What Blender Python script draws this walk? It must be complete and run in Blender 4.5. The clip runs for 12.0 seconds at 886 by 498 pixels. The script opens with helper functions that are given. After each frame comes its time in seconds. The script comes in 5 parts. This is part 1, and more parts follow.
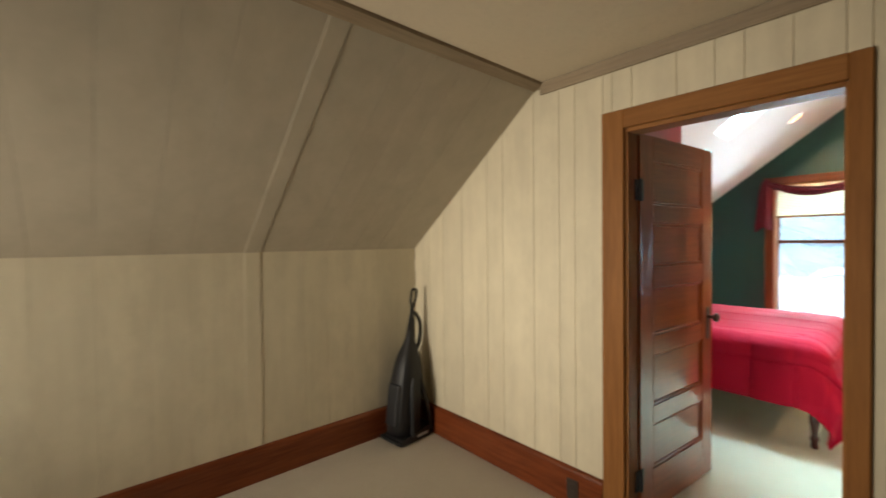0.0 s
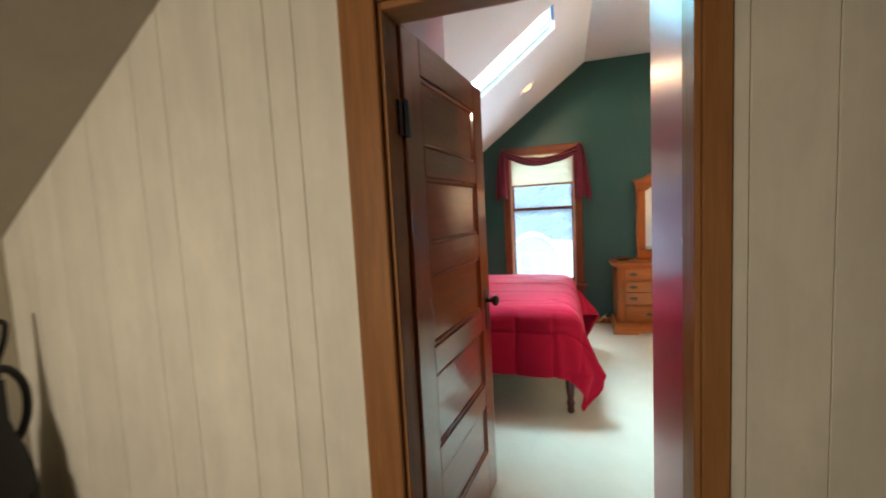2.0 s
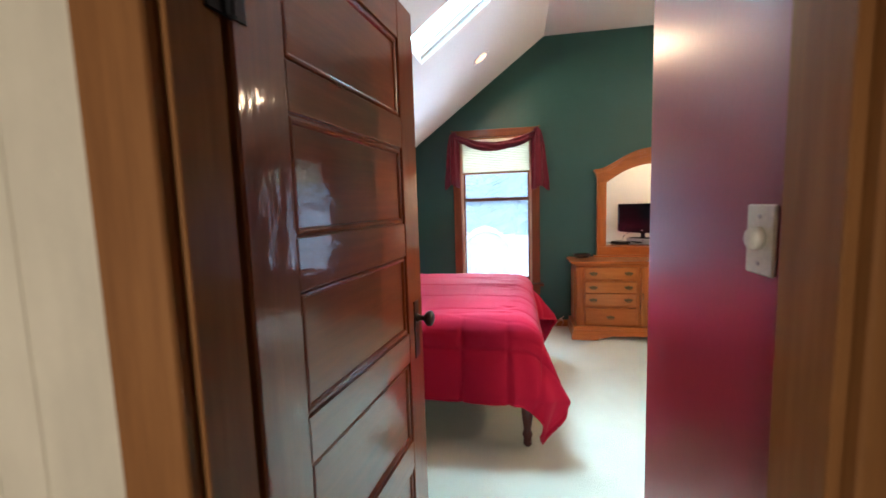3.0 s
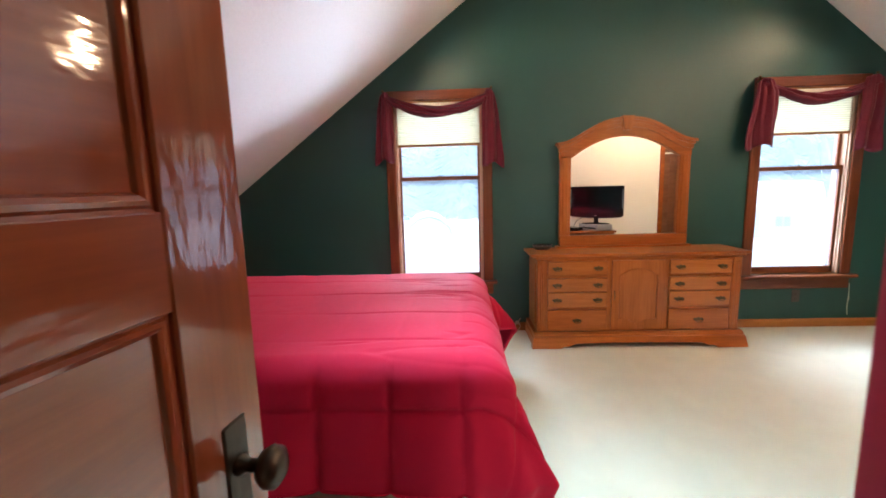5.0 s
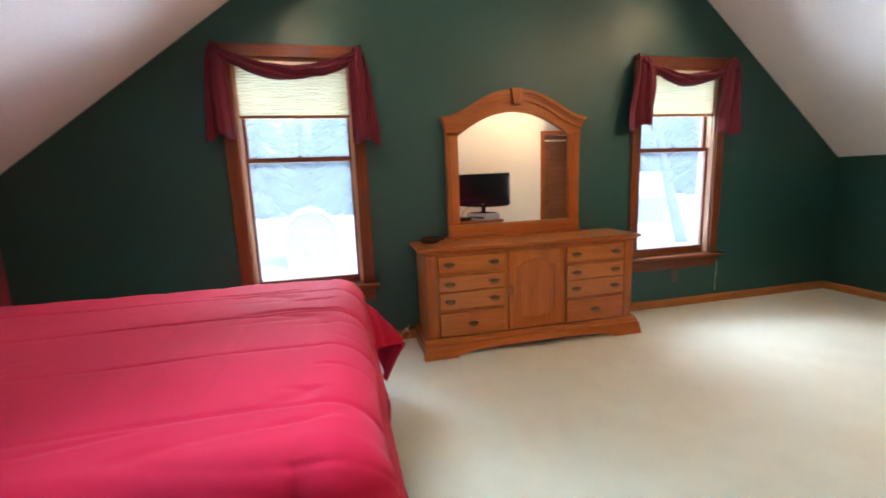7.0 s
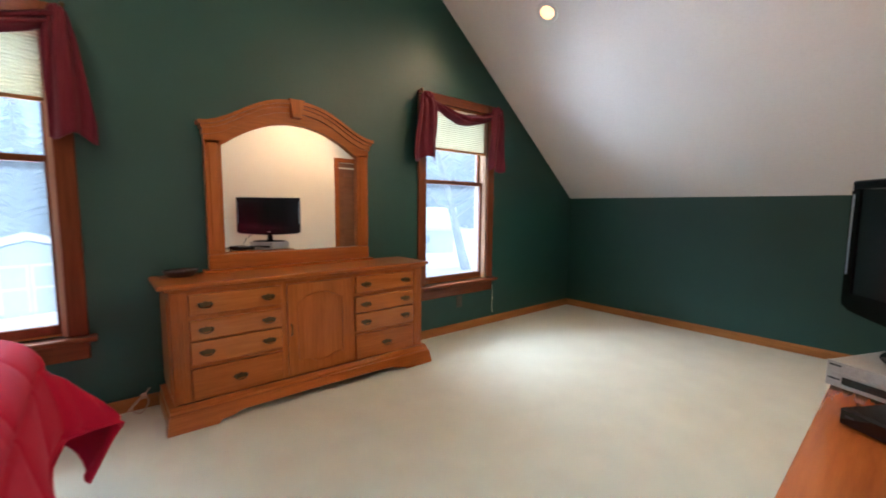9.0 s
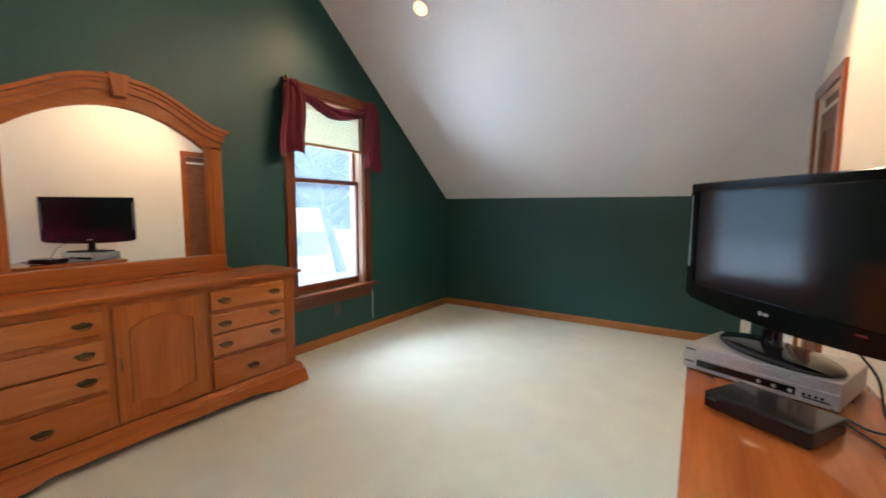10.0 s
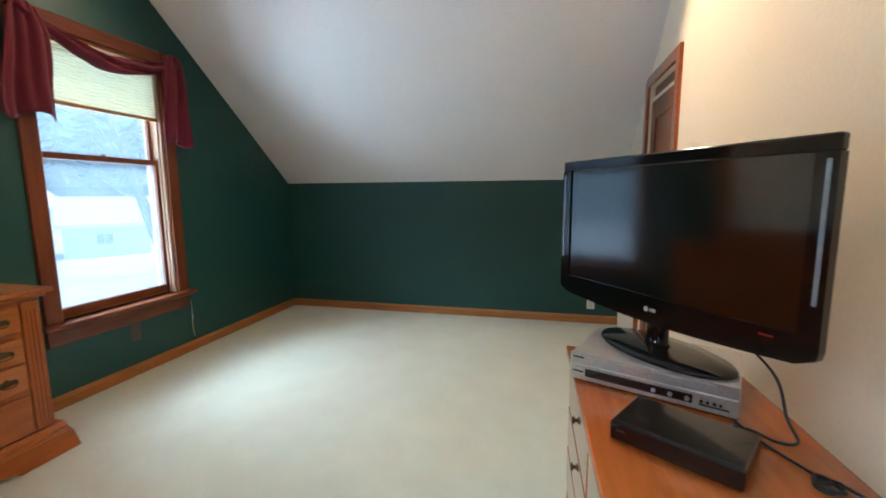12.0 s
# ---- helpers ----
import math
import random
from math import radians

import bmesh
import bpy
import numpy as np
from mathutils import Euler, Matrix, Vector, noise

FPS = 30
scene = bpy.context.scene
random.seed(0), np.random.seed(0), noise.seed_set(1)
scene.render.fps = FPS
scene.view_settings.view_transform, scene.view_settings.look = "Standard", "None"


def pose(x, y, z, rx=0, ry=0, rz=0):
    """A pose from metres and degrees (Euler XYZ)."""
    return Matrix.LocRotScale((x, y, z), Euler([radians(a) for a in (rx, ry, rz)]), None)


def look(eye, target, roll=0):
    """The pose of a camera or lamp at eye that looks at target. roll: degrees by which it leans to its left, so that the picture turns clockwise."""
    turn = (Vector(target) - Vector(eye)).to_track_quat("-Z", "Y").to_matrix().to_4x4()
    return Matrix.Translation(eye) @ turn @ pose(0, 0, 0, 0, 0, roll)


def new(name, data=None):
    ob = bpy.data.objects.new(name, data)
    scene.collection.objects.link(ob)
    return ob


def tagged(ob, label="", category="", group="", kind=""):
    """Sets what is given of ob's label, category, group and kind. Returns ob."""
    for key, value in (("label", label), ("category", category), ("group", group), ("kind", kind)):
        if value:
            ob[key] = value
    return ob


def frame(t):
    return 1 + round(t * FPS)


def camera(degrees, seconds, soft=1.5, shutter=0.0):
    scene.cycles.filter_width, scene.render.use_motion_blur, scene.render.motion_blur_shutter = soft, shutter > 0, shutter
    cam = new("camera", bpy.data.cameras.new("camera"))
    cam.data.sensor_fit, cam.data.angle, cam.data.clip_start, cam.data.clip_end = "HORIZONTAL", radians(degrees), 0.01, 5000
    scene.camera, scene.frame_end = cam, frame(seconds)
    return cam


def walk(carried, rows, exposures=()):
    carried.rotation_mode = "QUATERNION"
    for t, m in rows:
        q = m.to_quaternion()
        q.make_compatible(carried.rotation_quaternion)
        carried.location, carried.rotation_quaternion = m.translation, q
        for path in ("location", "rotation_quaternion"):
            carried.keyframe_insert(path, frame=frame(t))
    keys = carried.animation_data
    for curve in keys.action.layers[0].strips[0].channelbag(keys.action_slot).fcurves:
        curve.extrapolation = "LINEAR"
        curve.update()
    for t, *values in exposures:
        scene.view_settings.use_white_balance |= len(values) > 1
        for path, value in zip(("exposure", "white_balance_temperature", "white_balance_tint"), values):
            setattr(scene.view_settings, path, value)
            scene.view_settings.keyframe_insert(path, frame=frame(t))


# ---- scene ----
cam = camera(93.9, 12.0, 1.7, 0.4)
PATH = [
    (0, (0.119, 1.394, 1.48), (1.433, 2.902, 1.443), -0.6),
    (0.5, (0.291, 1.594, 1.467), (1.921, 2.751, 1.406), -1.3),
    (1, (0.473, 1.719, 1.437), (2.243, 2.641, 1.315), -1.8),
    (1.5, (0.77, 1.778, 1.436), (2.603, 2.57, 1.318), -2.8),
    (2, (1.043, 1.861, 1.436), (2.952, 2.432, 1.265), -3.0),
    (2.5, (1.368, 1.904, 1.396), (3.327, 2.256, 1.204), -2.9),
    (3, (1.671, 1.897, 1.382), (3.628, 2.255, 1.173), -1.8),
    (3.5, (1.934, 1.925, 1.374), (3.9, 2.193, 1.127), -1.6),
    (5.5, (2.725, 1.98, 1.303), (4.702, 2.024, 1.001), -1.0),
    (6, (2.883, 2.021, 1.256), (4.856, 1.998, 0.931), -0.6),
    (6.5, (3.056, 1.906, 1.271), (5.021, 1.734, 0.939), -2.4),
    (7, (3.177, 1.827, 1.255), (5.101, 1.392, 0.922), -2.2),
    (9, (3.403, 1.59, 1.2), (4.931, 0.315, 1.0), 0.5),
    (9.5, (3.499, 1.534, 1.206), (4.827, 0.051, 1.015), 0.4),
    (10, (3.542, 1.486, 1.205), (4.627, -0.183, 1.009), 0.2),
    (10.5, (3.536, 1.463, 1.211), (4.425, -0.316, 1.001), -0.0),
    (11, (3.536, 1.419, 1.204), (4.259, -0.432, 0.975), -0.3),
    (11.5, (3.589, 1.256, 1.188), (4.178, -0.639, 0.94), -0.4),
    (12, (3.696, 1.052, 1.196), (4.163, -0.875, 0.935), -0.4),
]
EXPOSURES = [
    (0.0, 1.55, 6600, 10), (1.5, 1.3, 6400, 12), (2.5, 1.15, 6000, 15), (3.5, 1.48, 5900, 17), (5.5, 1.31, 6400, 21),
    (6.5, 1.17, 6400, 20), (9.0, 0.91, 6350, 20), (9.5, 1.02, 6250, 19), (10.0, 0.98, 6100, 17), (10.5, 0.88, 6000, 16), (12.0, 0.86, 5800, 10),
]
walk(cam, [(t, look(eye, target, roll)) for t, eye, target, roll in PATH], EXPOSURES)

# ---- light ----
world = bpy.data.worlds.new("winter_sky")
scene.world = world
world.use_nodes = True
wn = world.node_tree
sky = wn.nodes.new("ShaderNodeTexSky")
sky.sky_type, sky.sun_disc = "NISHITA", False
sky.sun_elevation, sky.sun_rotation = radians(42), radians(222)
sky.dust_density, sky.air_density, sky.ozone_density = 0.1, 0.9, 3.0
wn.links.new(sky.outputs["Color"], wn.nodes["Background"].inputs["Color"])
wn.nodes["Background"].inputs["Strength"].default_value = 0.055


def lamp(name, kind, m, energy, colour, **settings):
    data = bpy.data.lights.new(name, kind)
    data.energy, data.color = energy, colour
    for key, value in settings.items():
        if key == "size":
            data.size = value
        elif key == "size_y":
            data.shape, data.size_y = "RECTANGLE", value
        elif key == "spread":
            data.spread = value
        elif key == "angle":
            data.angle = value
        elif key == "radius":
            data.shadow_soft_size = value
        elif key == "cone":
            data.spot_size, data.spot_blend = value, 0.35
    ob = new(name, data)
    ob.matrix_world = m
    return ob


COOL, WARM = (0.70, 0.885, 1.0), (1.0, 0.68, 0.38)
lamp("sun", "SUN", look((0, 0, 30), (5.0, 5.5, 23.3)), 2.1, (1.0, 0.97, 0.93), angle=radians(40))
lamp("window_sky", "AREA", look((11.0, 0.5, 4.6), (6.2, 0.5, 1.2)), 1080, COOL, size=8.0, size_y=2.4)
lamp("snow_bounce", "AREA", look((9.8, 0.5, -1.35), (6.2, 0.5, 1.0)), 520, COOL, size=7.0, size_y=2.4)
lamp("skylight_daylight", "AREA", look((5.08, 2.95, 4.55), (4.46, 2.21, 2.66)), 330, (0.62, 0.91, 1.0), size=1.2, size_y=1.2)
# warm fill lamp for the attic room, in an added, unseen rear opening
lamp("rear_fill_lamp", "AREA", look((-2.26, 3.35, 1.2), (2.16, 2.95, 1.15)), 9.0, (1.0, 0.90, 0.73), size=0.7, size_y=0.6, spread=radians(76))

# ---- materials ----


def nodes_of(name):
    m = bpy.data.materials.new(name)
    m.use_nodes = True
    return m, m.node_tree, m.node_tree.nodes["Principled BSDF"]


def coords(nt, scale, island=False):
    tc = nt.nodes.new("ShaderNodeTexCoord")
    mp = nt.nodes.new("ShaderNodeMapping")
    mp.inputs["Scale"].default_value = scale
    nt.links.new(tc.outputs["Object"], mp.inputs["Vector"])
    if island:
        info = nt.nodes.new("ShaderNodeObjectInfo")
        mul = nt.nodes.new("ShaderNodeMath")
        mul.operation, mul.inputs[1].default_value = "MULTIPLY", 37.0
        nt.links.new(info.outputs["Random"], mul.inputs[0])
        nt.links.new(mul.outputs[0], mp.inputs["Location"])
    return mp.outputs["Vector"]


def noise_of(nt, vec, scale, detail=4.0, rough=0.55):
    n = nt.nodes.new("ShaderNodeTexNoise")
    n.inputs["Scale"].default_value, n.inputs["Detail"].default_value = scale, detail
    n.inputs["Roughness"].default_value = rough
    nt.links.new(vec, n.inputs["Vector"])
    return n.outputs["Fac"]


def ramp(nt, fac, stops):
    r = nt.nodes.new("ShaderNodeValToRGB")
    while len(r.color_ramp.elements) < len(stops):
        r.color_ramp.elements.new(0.5)
    for e, (p, c) in zip(r.color_ramp.elements, stops):
        e.position, e.color = p, (*c, 1)
    nt.links.new(fac, r.inputs["Fac"])
    return r.outputs["Color"]


def mix(nt, a, b, fac, mode="MIX"):
    m = nt.nodes.new("ShaderNodeMix")
    m.data_type, m.blend_type = "RGBA", mode
    for sock, v in ((m.inputs[6], a), (m.inputs[7], b), (m.inputs[0], fac)):
        if isinstance(v, bpy.types.NodeSocket):
            nt.links.new(v, sock)
        else:
            sock.default_value = (*v, 1) if isinstance(v, tuple) else v
    return m.outputs[2]


def bump(nt, bsdf, height, strength, distance):
    b = nt.nodes.new("ShaderNodeBump")
    b.inputs["Strength"].default_value, b.inputs["Distance"].default_value = strength, distance
    nt.links.new(height, b.inputs["Height"])
    nt.links.new(b.outputs["Normal"], bsdf.inputs["Normal"])


def tone(c, k):
    return tuple(max(0.0, min(1.0, v * k)) for v in c)


def paint(name, c, rough=0.6, vary=0.08, coarse=1.5, fine=60.0, relief=0.15, coat=0.0, spec=0.5):
    m, nt, b = nodes_of(name)
    v = coords(nt, (1, 1, 1))
    big = noise_of(nt, v, coarse, 3)
    small = noise_of(nt, v, fine, 3)
    base = ramp(nt, big, [(0.3, tone(c, 1 - vary)), (0.7, tone(c, 1 + vary))])
    col = mix(nt, base, tone(c, 0.9), ramp(nt, small, [(0.45, (0, 0, 0)), (0.75, (0.5, 0.5, 0.5))]))
    nt.links.new(col, b.inputs["Base Color"])
    b.inputs["Roughness"].default_value = rough
    b.inputs["Specular IOR Level"].default_value = spec
    b.inputs["Coat Weight"].default_value = coat
    b.inputs["Coat Roughness"].default_value = 0.12
    bump(nt, b, small, relief, 0.004)
    return m


def wood(name, dark, light, axis=2, rough=0.4, coat=0.3, grain=9.0, coat_rough=0.1, wear=0.25, wavy=0.0):
    m, nt, b = nodes_of(name)
    s = [1.0, 1.0, 1.0]
    s[axis] = 0.07
    v = coords(nt, tuple(s), True)
    lines = noise_of(nt, v, grain * 6, 6, 0.65)
    broad = noise_of(nt, v, grain, 3)
    mixf = mix(nt, lines, broad, 0.45)
    col = ramp(nt, mixf, [(0.32, dark), (0.5, tuple((a + c) / 2 for a, c in zip(dark, light))), (0.66, light)])
    blot = noise_of(nt, coords(nt, (1, 1, 1)), 2.2, 4)
    col = mix(nt, col, tone(dark, 0.8), ramp(nt, blot, [(0.5, (0, 0, 0)), (0.8, (wear, wear, wear))]))
    nt.links.new(col, b.inputs["Base Color"])
    b.inputs["Roughness"].default_value = rough
    b.inputs["Coat Weight"].default_value, b.inputs["Coat Roughness"].default_value = coat, coat_rough
    b.inputs["Coat IOR"].default_value = 1.72 if wavy else 1.5
    b.inputs["Specular IOR Level"].default_value = 0.12
    bump(nt, b, lines, 0.12, 0.003)
    if wavy:
        w = nt.nodes.new("ShaderNodeBump")
        w.inputs["Strength"].default_value, w.inputs["Distance"].default_value = wavy, 0.02
        s[axis] = 0.35
        nt.links.new(noise_of(nt, coords(nt, tuple(s)), 9.0, 4, 0.6), w.inputs["Height"])
        nt.links.new(w.outputs["Normal"], b.inputs["Coat Normal"])
    return m


def cloth(name, c, rough=0.85, weave=420.0, vary=0.1, sheen=0.15, fold=0.25):
    m, nt, b = nodes_of(name)
    v = coords(nt, (1, 1, 1))
    fine, big = noise_of(nt, v, weave, 2), noise_of(nt, v, 3.0, 4)
    col = ramp(nt, big, [(0.3, tone(c, 1 - vary)), (0.7, tone(c, 1 + vary))])
    col = mix(nt, col, tone(c, 0.75), ramp(nt, fine, [(0.4, (0, 0, 0)), (0.8, (0.4, 0.4, 0.4))]))
    nt.links.new(col, b.inputs["Base Color"])
    b.inputs["Roughness"].default_value = rough
    b.inputs["Sheen Weight"].default_value = sheen
    b.inputs["Specular IOR Level"].default_value = 0.15
    bump(nt, b, mix(nt, fine, noise_of(nt, v, 14.0, 4), 0.6), fold, 0.01)
    return m


def carpet(name, c, stain):
    m, nt, b = nodes_of(name)
    v = coords(nt, (1, 1, 1))
    tuft, patch, path = noise_of(nt, v, 260, 3, 0.7), noise_of(nt, v, 5, 4), noise_of(nt, v, 0.9, 4)
    col = ramp(nt, patch, [(0.3, tone(c, 0.93)), (0.7, tone(c, 1.05))])
    col = mix(nt, col, stain, ramp(nt, path, [(0.48, (0, 0, 0)), (0.75, (0.45, 0.45, 0.45))]))
    col = mix(nt, col, tone(c, 0.62), ramp(nt, tuft, [(0.35, (0.7, 0.7, 0.7)), (0.6, (0, 0, 0))]))
    nt.links.new(col, b.inputs["Base Color"])
    b.inputs["Roughness"].default_value = 0.95
    b.inputs["Sheen Weight"].default_value = 0.2
    b.inputs["Specular IOR Level"].default_value = 0.1
    bump(nt, b, tuft, 0.7, 0.01)
    return m


def panelling(name, c, streak, axis, rough=0.6, cloud=0.6):
    """Painted boards: a mottled whitewash that lets a soft grain through in long streaks."""
    m, nt, b = nodes_of(name)
    s = [1.0, 1.0, 1.0]
    s[axis] = 0.08
    v = coords(nt, tuple(s), True)
    grain, broad = noise_of(nt, v, 38, 5, 0.6), noise_of(nt, v, 9, 4)
    mottle = noise_of(nt, coords(nt, (1, 1, 0.6)), 6.5, 5, 0.65)
    col = ramp(nt, broad, [(0.3, tone(c, 0.87)), (0.65, c)])
    col = mix(nt, col, streak, ramp(nt, grain, [(0.45, (0, 0, 0)), (0.85, (0.32, 0.32, 0.32))]))
    col = mix(nt, col, tone(c, 1.18), ramp(nt, mottle, [(0.42, (0, 0, 0)), (0.75, (cloud, cloud, cloud))]))
    info = nt.nodes.new("ShaderNodeObjectInfo")
    col = mix(nt, col, tone(c, 0.8), ramp(nt, info.outputs["Random"], [(0.0, (0, 0, 0)), (1.0, (0.3, 0.3, 0.3))]))
    nt.links.new(col, b.inputs["Base Color"])
    b.inputs["Roughness"].default_value = rough
    bump(nt, b, grain, 0.12, 0.003)
    return m


def metal(name, c, rough):
    m, nt, b = nodes_of(name)
    v = coords(nt, (1, 1, 1))
    n = noise_of(nt, v, 40, 4)
    nt.links.new(ramp(nt, n, [(0.3, tone(c, 0.75)), (0.7, c)]), b.inputs["Base Color"])
    b.inputs["Metallic"].default_value = 1.0
    b.inputs["Roughness"].default_value = rough
    return m


def plastic(name, c, rough=0.35, coat=0.0):
    m, nt, b = nodes_of(name)
    n = noise_of(nt, coords(nt, (1, 1, 1)), 90, 3)
    nt.links.new(ramp(nt, n, [(0.3, tone(c, 0.9)), (0.7, tone(c, 1.1))]), b.inputs["Base Color"])
    b.inputs["Roughness"].default_value = rough
    b.inputs["Coat Weight"].default_value, b.inputs["Coat Roughness"].default_value = coat, 0.05
    return m


def glass(name, veil, tint=(0.97, 0.99, 0.99)):
    m, nt, b = nodes_of(name)
    b.inputs["Base Color"].default_value = (*tint, 1)
    b.inputs["Roughness"].default_value = 0.0
    b.inputs["Transmission Weight"].default_value = 1.0
    b.inputs["IOR"].default_value = 1.45
    # a thin translucent veil that puts glare haze into the panes by scattering daylight
    t = nt.nodes.new("ShaderNodeBsdfTranslucent")
    haze = ramp(nt, noise_of(nt, coords(nt, (1, 1, 1)), 4.0, 4), [(0.3, (0.66, 0.84, 0.98)), (0.7, (0.72, 0.88, 1.0))])
    nt.links.new(haze, t.inputs["Color"])
    mx = nt.nodes.new("ShaderNodeMixShader")
    mx.inputs[0].default_value = veil
    nt.links.new(b.outputs[0], mx.inputs[1])
    nt.links.new(t.outputs[0], mx.inputs[2])
    nt.links.new(mx.outputs[0], nt.nodes["Material Output"].inputs["Surface"])
    return m


def glow(name, c, strength):
    m, nt, b = nodes_of(name)
    b.inputs["Base Color"].default_value = (*c, 1)
    b.inputs["Emission Color"].default_value = (*c, 1)
    b.inputs["Emission Strength"].default_value = strength
    return m


def translucent(name, c):
    m, nt, b = nodes_of(name)
    v = coords(nt, (1, 1, 1))
    col = ramp(nt, noise_of(nt, v, 6, 3), [(0.3, tone(c, 0.95)), (0.7, c)])
    nt.links.new(col, b.inputs["Base Color"])
    b.inputs["Roughness"].default_value = 0.9
    t = nt.nodes.new("ShaderNodeBsdfTranslucent")
    nt.links.new(col, t.inputs["Color"])
    mx = nt.nodes.new("ShaderNodeMixShader")
    mx.inputs[0].default_value = 0.085
    nt.links.new(b.outputs[0], mx.inputs[1])
    nt.links.new(t.outputs[0], mx.inputs[2])
    nt.links.new(mx.outputs[0], nt.nodes["Material Output"].inputs["Surface"])
    return m


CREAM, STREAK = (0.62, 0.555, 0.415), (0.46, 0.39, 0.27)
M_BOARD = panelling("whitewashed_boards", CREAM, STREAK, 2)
# slope boards: the same whitewash, darkened so the colour carries the slope's shade
M_SLOPE = panelling("shade_toned_whitewashed_slope", (0.46, 0.41, 0.32), (0.36, 0.32, 0.25), 1, 0.6, 0.25)
M_GROOVE = paint("groove", (0.31, 0.26, 0.17), 0.8)
M_CEIL1 = paint("cream_ceiling", (0.66, 0.58, 0.45), 0.75, 0.04, 1.2, 45, 0.3)
M_CROWN = wood("grey_brown_trim", (0.20, 0.15, 0.10), (0.33, 0.26, 0.18), 0, 0.5, 0.1)
M_CROWN_Y = wood("grey_brown_trim_y", (0.20, 0.15, 0.10), (0.33, 0.26, 0.18), 1, 0.5, 0.1)
M_CHERRY_X = wood("cherry_baseboard_x", (0.10, 0.022, 0.008), (0.24, 0.062, 0.02), 0, 0.3, 0.5)
M_CHERRY_Y = wood("cherry_baseboard_y", (0.10, 0.022, 0.008), (0.24, 0.062, 0.02), 1, 0.3, 0.5)
M_OAK_X = wood("honey_oak_x", (0.235, 0.088, 0.024), (0.385, 0.168, 0.052), 0, 0.35, 0.4)
M_OAK_Y = wood("honey_oak_y", (0.235, 0.088, 0.024), (0.385, 0.168, 0.052), 1, 0.35, 0.4)
M_CASING = wood("dull_brown_oak_upright", (0.185, 0.074, 0.021), (0.31, 0.137, 0.043), 2, 0.5, 0.08)
M_CASING_Y = wood("dull_brown_oak_level", (0.185, 0.074, 0.021), (0.31, 0.137, 0.043), 1, 0.5, 0.08)
M_WIN = wood("red_oak_upright", (0.085, 0.022, 0.009), (0.185, 0.056, 0.022), 2, 0.35, 0.4)
M_WIN_Y = wood("red_oak_y", (0.085, 0.022, 0.009), (0.185, 0.056, 0.022), 1, 0.35, 0.4)
M_DOOR = wood("varnished_mahogany_upright", (0.175, 0.038, 0.011), (0.275, 0.063, 0.018), 2, 0.32, 1.0, 9, 0.07, 0.25, 0.16)
M_DOOR_X = wood("varnished_mahogany_level", (0.175, 0.038, 0.011), (0.275, 0.063, 0.018), 0, 0.32, 1.0, 9, 0.07, 0.25, 0.16)
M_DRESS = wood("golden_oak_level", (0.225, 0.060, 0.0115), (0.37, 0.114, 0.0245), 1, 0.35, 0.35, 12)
M_DRESS_Z = wood("golden_oak_upright", (0.225, 0.060, 0.0115), (0.37, 0.114, 0.0245), 2, 0.35, 0.35, 12)
M_CHEST = wood("reddish_chest_wood", (0.20, 0.042, 0.009), (0.40, 0.105, 0.020), 1, 0.26, 1.0, 4, 0.07, 0.2)
M_CHEST_D = wood("dark_chest_wood", (0.12, 0.045, 0.02), (0.22, 0.09, 0.04), 1, 0.35, 0.4, 8)
M_BED = wood("dark_cherry_bed", (0.035, 0.009, 0.008), (0.085, 0.022, 0.017), 2, 0.3, 1.0, 9, 0.08)
M_BED_X = wood("dark_cherry_rail", (0.04, 0.010, 0.009), (0.10, 0.026, 0.020), 0, 0.3, 1.0, 9, 0.12)
M_GREEN = paint("forest_green_paint", (0.0115, 0.057, 0.050), 0.45, 0.10, 1.3, 70, 0.25, 0.0, 0.4)
M_MAROON = paint("maroon_paint", (0.30, 0.024, 0.045), 0.32, 0.06, 1.3, 70, 0.06, 0.0, 1.0)
M_MAROON.node_tree.nodes["Principled BSDF"].inputs["IOR"].default_value = 1.55
M_WHITE = paint("warm_white_paint", (0.79, 0.71, 0.58), 0.6, 0.03, 1.0, 70, 0.2)
M_CEIL2 = paint("white_ceiling_paint", (0.70, 0.67, 0.66), 0.75, 0.03, 1.2, 60, 0.35)
M_CARPET2 = carpet("pale_sage_carpet", (0.635, 0.64, 0.525), (0.55, 0.61, 0.53))
M_CARPET1 = carpet("beige_carpet", (0.60, 0.53, 0.42), (0.52, 0.46, 0.36))
M_RED = cloth("crimson_comforter_cloth", (0.40, 0.005, 0.032), 0.8, 500, 0.05, 0.035, 0.12)
M_SCARF = cloth("burgundy_scarf_cloth", (0.105, 0.010, 0.022), 0.7, 600, 0.12, 0.08)
M_SHEET = cloth("cream_sheet_cloth", (0.66, 0.60, 0.47), 0.85)
M_DARK = paint("black_plastic", (0.008, 0.008, 0.009), 0.5, 0.1, 8, 200, 0.1)
M_VAC = plastic("charcoal_plastic", (0.008, 0.008, 0.010), 0.5)
M_VACG = plastic("grey_plastic", (0.014, 0.015, 0.018), 0.45)
M_GLOSS = plastic("piano_black_plastic", (0.004, 0.004, 0.005), 0.10, 0.0)
M_SCREEN = plastic("dark_screen", (0.002, 0.002, 0.003), 0.11, 0.0)
M_SCREEN.node_tree.nodes["Principled BSDF"].inputs["IOR"].default_value = 1.95
M_SILVER = plastic("silver_plastic", (0.50, 0.48, 0.47), 0.30)
M_SILVER.node_tree.nodes["Principled BSDF"].inputs["Metallic"].default_value = 0.55
# bezel strips: the window's bluish reflection is put into the plastic's colour
M_STRIP = plastic("reflection_blue_strip_plastic", (0.26, 0.34, 0.42), 0.14, 0.5)
M_IVORY = plastic("ivory_plastic", (0.70, 0.66, 0.55), 0.4)
